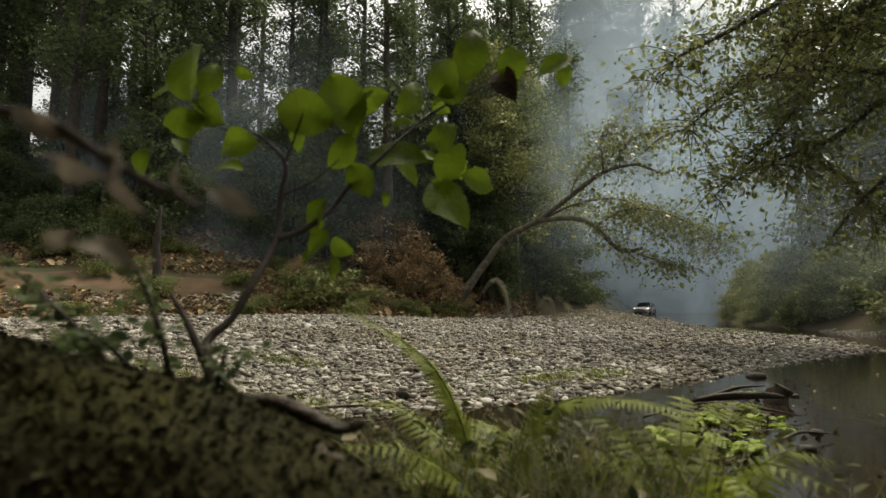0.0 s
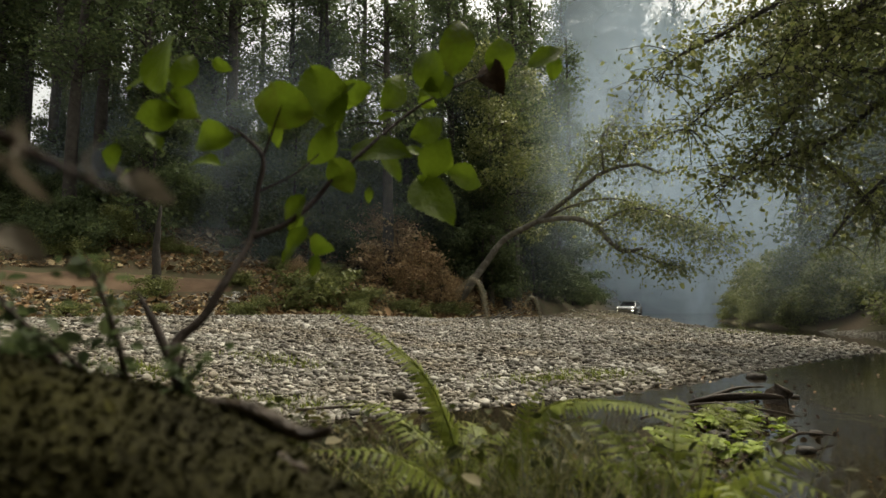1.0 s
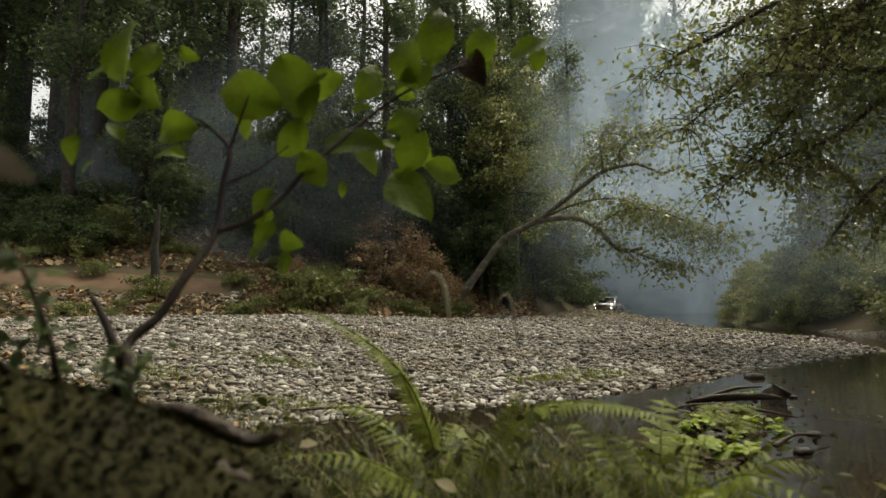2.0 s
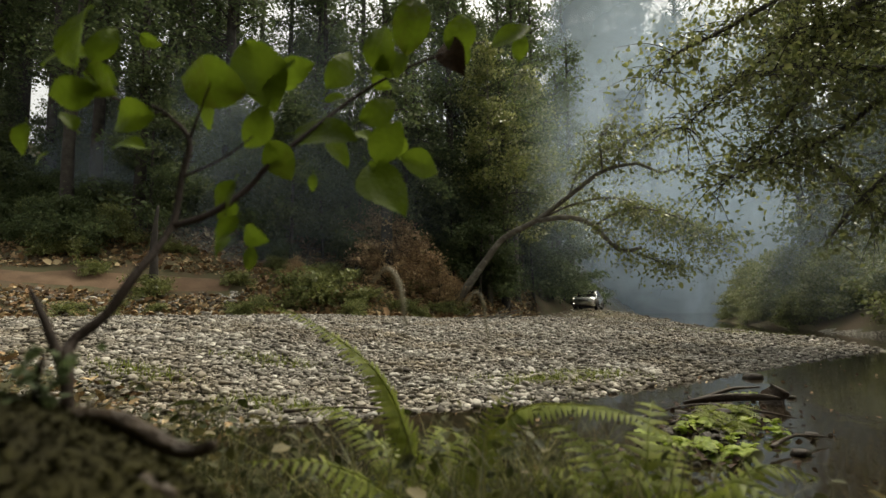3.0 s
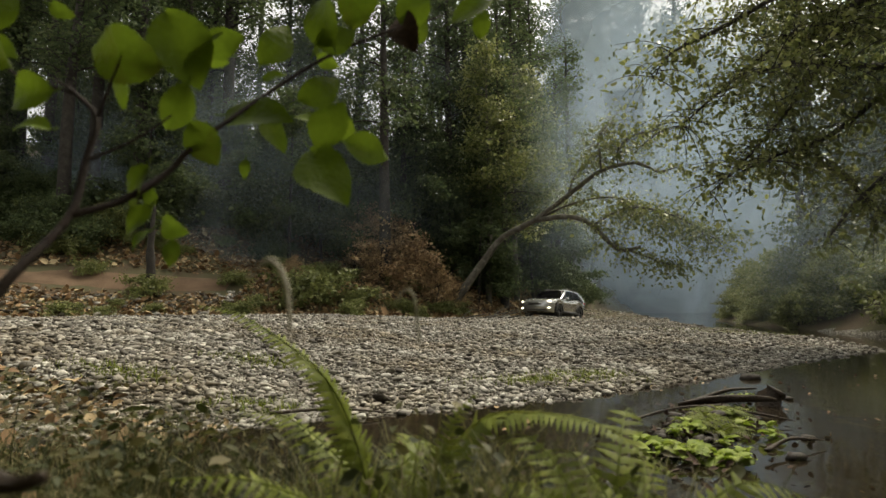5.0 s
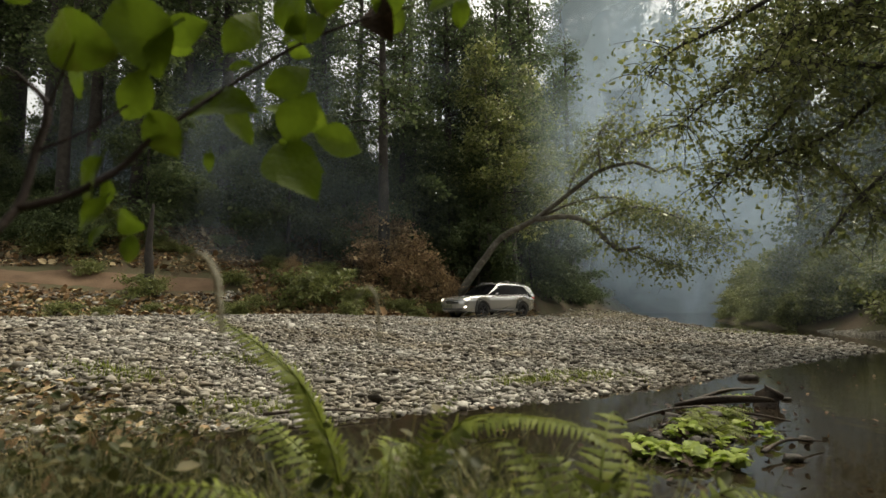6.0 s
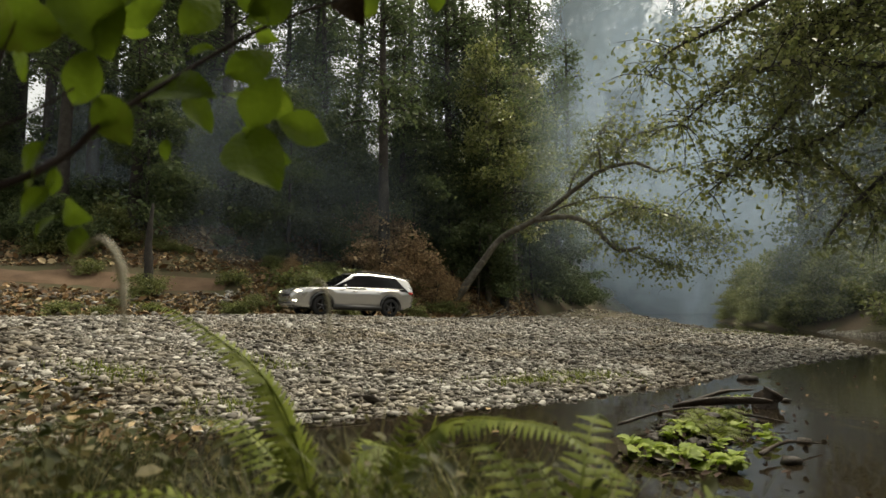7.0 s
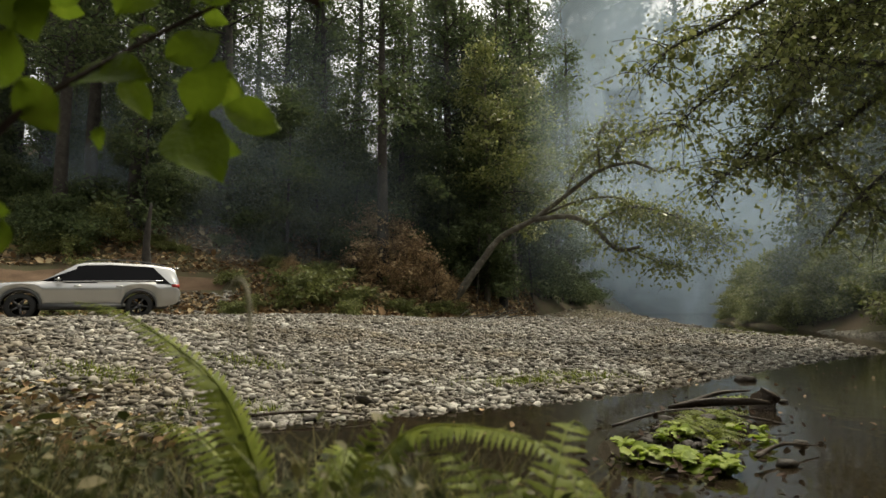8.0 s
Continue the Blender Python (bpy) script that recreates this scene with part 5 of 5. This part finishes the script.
def build_car():
    car = tagged(new("car"), "silver estate car with lit headlamps on the gravel track", "car")
    part("body", car_body(), car, "silver painted body", PAINT)
    cabin = car_cabin()
    part("window_glass", cabin, car, "dark tinted window glass", GLASS_DARK)
    part("roof", cabin_shell(*cabin), car, "silver roof and pillars", PAINT)
    for s in (1, -1):
        part("side_cladding", box(0.05, s * 0.905, 0.335, 1.95, 0.06, 0.14), car, "dark grey plastic sill", CLADDING)
        for wx in WHEEL_X:
            arc = [(wx + 0.435 * math.cos(a), s * 0.905, WHEEL_R + 0.435 * math.sin(a)) for a in np.linspace(-0.1, math.pi + 0.1, 9)]
            part("wheel_arch", tube(arc, [0.035] * 9, 6), car, "dark grey arch trim", CLADDING)
        mirror = part("mirror", box(0.62, s * 0.99, 1.06, 0.14, 0.20, 0.13, 0.05), car, "silver door mirror", PAINT)
        part("mirror_glass", box(0.545, s * 0.99, 1.06, 0.012, 0.15, 0.09, 0.005), mirror, mats=GLASS_DARK)
        for hx in (0.18, -0.82):
            part("door_handle", box(hx, s * 0.925, 0.90, 0.2, 0.04, 0.035, 0.012), car, mats=PAINT)
        part("roof_rail", tube([(0.05, s * 0.56, 1.60), (-0.4, s * 0.57, 1.655), (-1.3, s * 0.56, 1.64), (-1.95, s * 0.53, 1.54)], [0.018] * 4, 6), car, "dark roof rail", CLADDING)
        part("headlight", box(2.22, s * 0.68, 0.82, 0.26, 0.26, 0.11, 0.045), car, "lit headlamp", LAMP_DIM)
        part("fog_lamp", box(2.31, s * 0.66, 0.50, 0.12, 0.15, 0.13, 0.05), car, "lit round fog lamp", LAMP_ON)
        part("tail_light", box(-2.24, s * 0.74, 0.93, 0.26, 0.20, 0.17, 0.04), car, "red tail lamp", RED_LENS)
        part("beltline_trim", tube([(0.75, s * 0.865, 1.005), (-0.6, s * 0.875, 1.045), (-1.9, s * 0.86, 1.07)], [0.012] * 3, 5), car, "bright window trim", CHROME)
    part("front_bumper", box(2.33, 0, 0.42, 0.18, 1.42, 0.17, 0.06), car, "dark lower bumper", CLADDING)
    part("rear_bumper", box(-2.36, 0, 0.47, 0.14, 1.45, 0.20, 0.06), car, "dark lower rear bumper", CLADDING)
    grille = part("grille", box(2.36, 0, 0.72, 0.12, 0.80, 0.20, 0.04), car, "dark grille with a chrome bar", CLADDING)
    part("grille_bar", box(2.425, 0, 0.74, 0.02, 0.78, 0.025, 0.008), grille, mats=CHROME)
    part("underbody", box(0, 0, 0.33, 4.2, 1.3, 0.16, 0.04), car, mats=CLADDING)
    part("spoiler", box(-2.24, 0, 1.475, 0.26, 1.06, 0.03, 0.012), car, mats=PAINT)
    wheels = []
    for wx in WHEEL_X:
        for s in (1, -1):
            wheel = new("wheel")
            wheel.parent = car
            part("tyre", turned([(0.22, -0.10), (0.325, -0.11), (0.345, -0.07), (0.345, 0.07), (0.325, 0.11), (0.22, 0.10)]), wheel, "black tyre", RUBBER)
            spokes = [turned([(0.235, -0.09), (0.225, -0.02), (0.225, 0.02), (0.235, 0.09)])]
            spokes.append(turned([(0.0, s * 0.085), (0.06, s * 0.08), (0.06, s * 0.03)], 16))
            for k in range(5):
                a = 2 * math.pi * k / 5
                v, f = box(0.14, s * 0.07, 0, 0.19, 0.03, 0.055, 0.01)
                c, n = math.cos(a), math.sin(a)
                spokes.append((np.stack([v[:, 0] * c - v[:, 2] * n, v[:, 1], v[:, 0] * n + v[:, 2] * c], 1), f))
            part("rim", joined(spokes), wheel, "five-spoke alloy rim", ALLOY)
            wheel.matrix_basis = pose(wx, s * 0.80, WHEEL_R)
            wheels.append((wheel, wx, s * 0.80))
    return car, wheels


CAR, WHEELS = build_car()
# seconds and the place of the car's middle on the ground
DRIVE_T = [-1.5, 0.0, 1.0, 2.0, 3.0, 4.0, 4.7, 5.4, 6.0, 6.5, 7.0, 7.5, 8.0, 9.0]
DRIVE_X = [30.0, 24.0, 19.6, 15.2, 11.4, 8.6, 6.9, 4.8, 2.3, -0.5, -3.4, -6.85, -10.1, -16.7]
DRIVE_Y = [76, 66, 58.5, 51, 43.5, 36, 31.3, 28.3, 25.8, 23.2, 20.8, 18.4, 16.2, 12.2]


def on_drive(t):
    """A smooth curve through the drive's places."""
    i = max(k for k in range(len(DRIVE_T) - 1) if DRIVE_T[k] <= t)
    out = []
    for row in (DRIVE_X, DRIVE_Y):
        def slope(k):
            k0, k1 = max(k - 1, 0), min(k + 1, len(row) - 1)
            return (row[k1] - row[k0]) / (DRIVE_T[k1] - DRIVE_T[k0])
        h = DRIVE_T[i + 1] - DRIVE_T[i]
        u = (t - DRIVE_T[i]) / h
        out.append((2 * u ** 3 - 3 * u ** 2 + 1) * row[i] + (u ** 3 - 2 * u ** 2 + u) * h * slope(i) + (-2 * u ** 3 + 3 * u ** 2) * row[i + 1] + (u ** 3 - u ** 2) * h * slope(i + 1))
    return out


def motions():
    rows, spin, gone, last = [], [], 0.0, None
    for k in range(0, 241):
        t = k / 30
        x, y = on_drive(t)
        a, b = on_drive(t - 0.15), on_drive(t + 0.15)
        yaw = math.atan2(b[1] - a[1], b[0] - a[0])
        fx, fy = math.cos(yaw), math.sin(yaw)
        zf, zr = gh(x + 1.4 * fx, y + 1.4 * fy), gh(x - 1.4 * fx, y - 1.4 * fy)
        rows.append((t, Matrix.Translation((x, y, (zf + zr) / 2 - 0.03)) @ Matrix.Rotation(yaw, 4, "Z") @ Matrix.Rotation(-math.atan2(zf - zr, 2.8), 4, "Y")))
        if last:
            gone += math.hypot(x - last[0], y - last[1]) / WHEEL_R
        last = (x, y)
        spin.append((t, gone))
    walk(CAR, rows)
    for bank in SMOKE[:4]:
        m = bank.matrix_world.copy()
        walk(bank, [(0, m), (8, Matrix.Translation((-0.5, 0, 0.25)) @ m)])
    for wheel, wx, wy in WHEELS:
        walk(wheel, [(t, Matrix.Translation((wx, wy, WHEEL_R)) @ Matrix.Rotation(g, 4, "Y")) for t, g in spin])


# ---- the stones that lie nearest, one by one ----
def build_near_stones():
    rng = np.random.default_rng(51)
    ground = bpy.data.objects["ground"]
    shapes = [mesh_of("stone", v, f, STONE) for v, f in stone_shapes(2, rng, 8)]
    count = 0
    while count < 300:
        x, y = rng.uniform(-3.4, 1.9), rng.uniform(3.1, 5.9)
        if not -0.05 < y - waterline(x) < 1.0:
            continue
        s = 0.048 * math.exp(rng.normal(0, 0.4))
        stone = new("stone", shapes[rng.integers(8)])
        stone.parent = ground
        stone.matrix_basis = pose(x, y, gh(x, y) + 0.12 * s, rng.normal(0, 14), rng.normal(0, 14), rng.uniform(0, 360)) @ Matrix.Diagonal((s, s, s, 1))
        count += 1


build_near_stones()
motions()
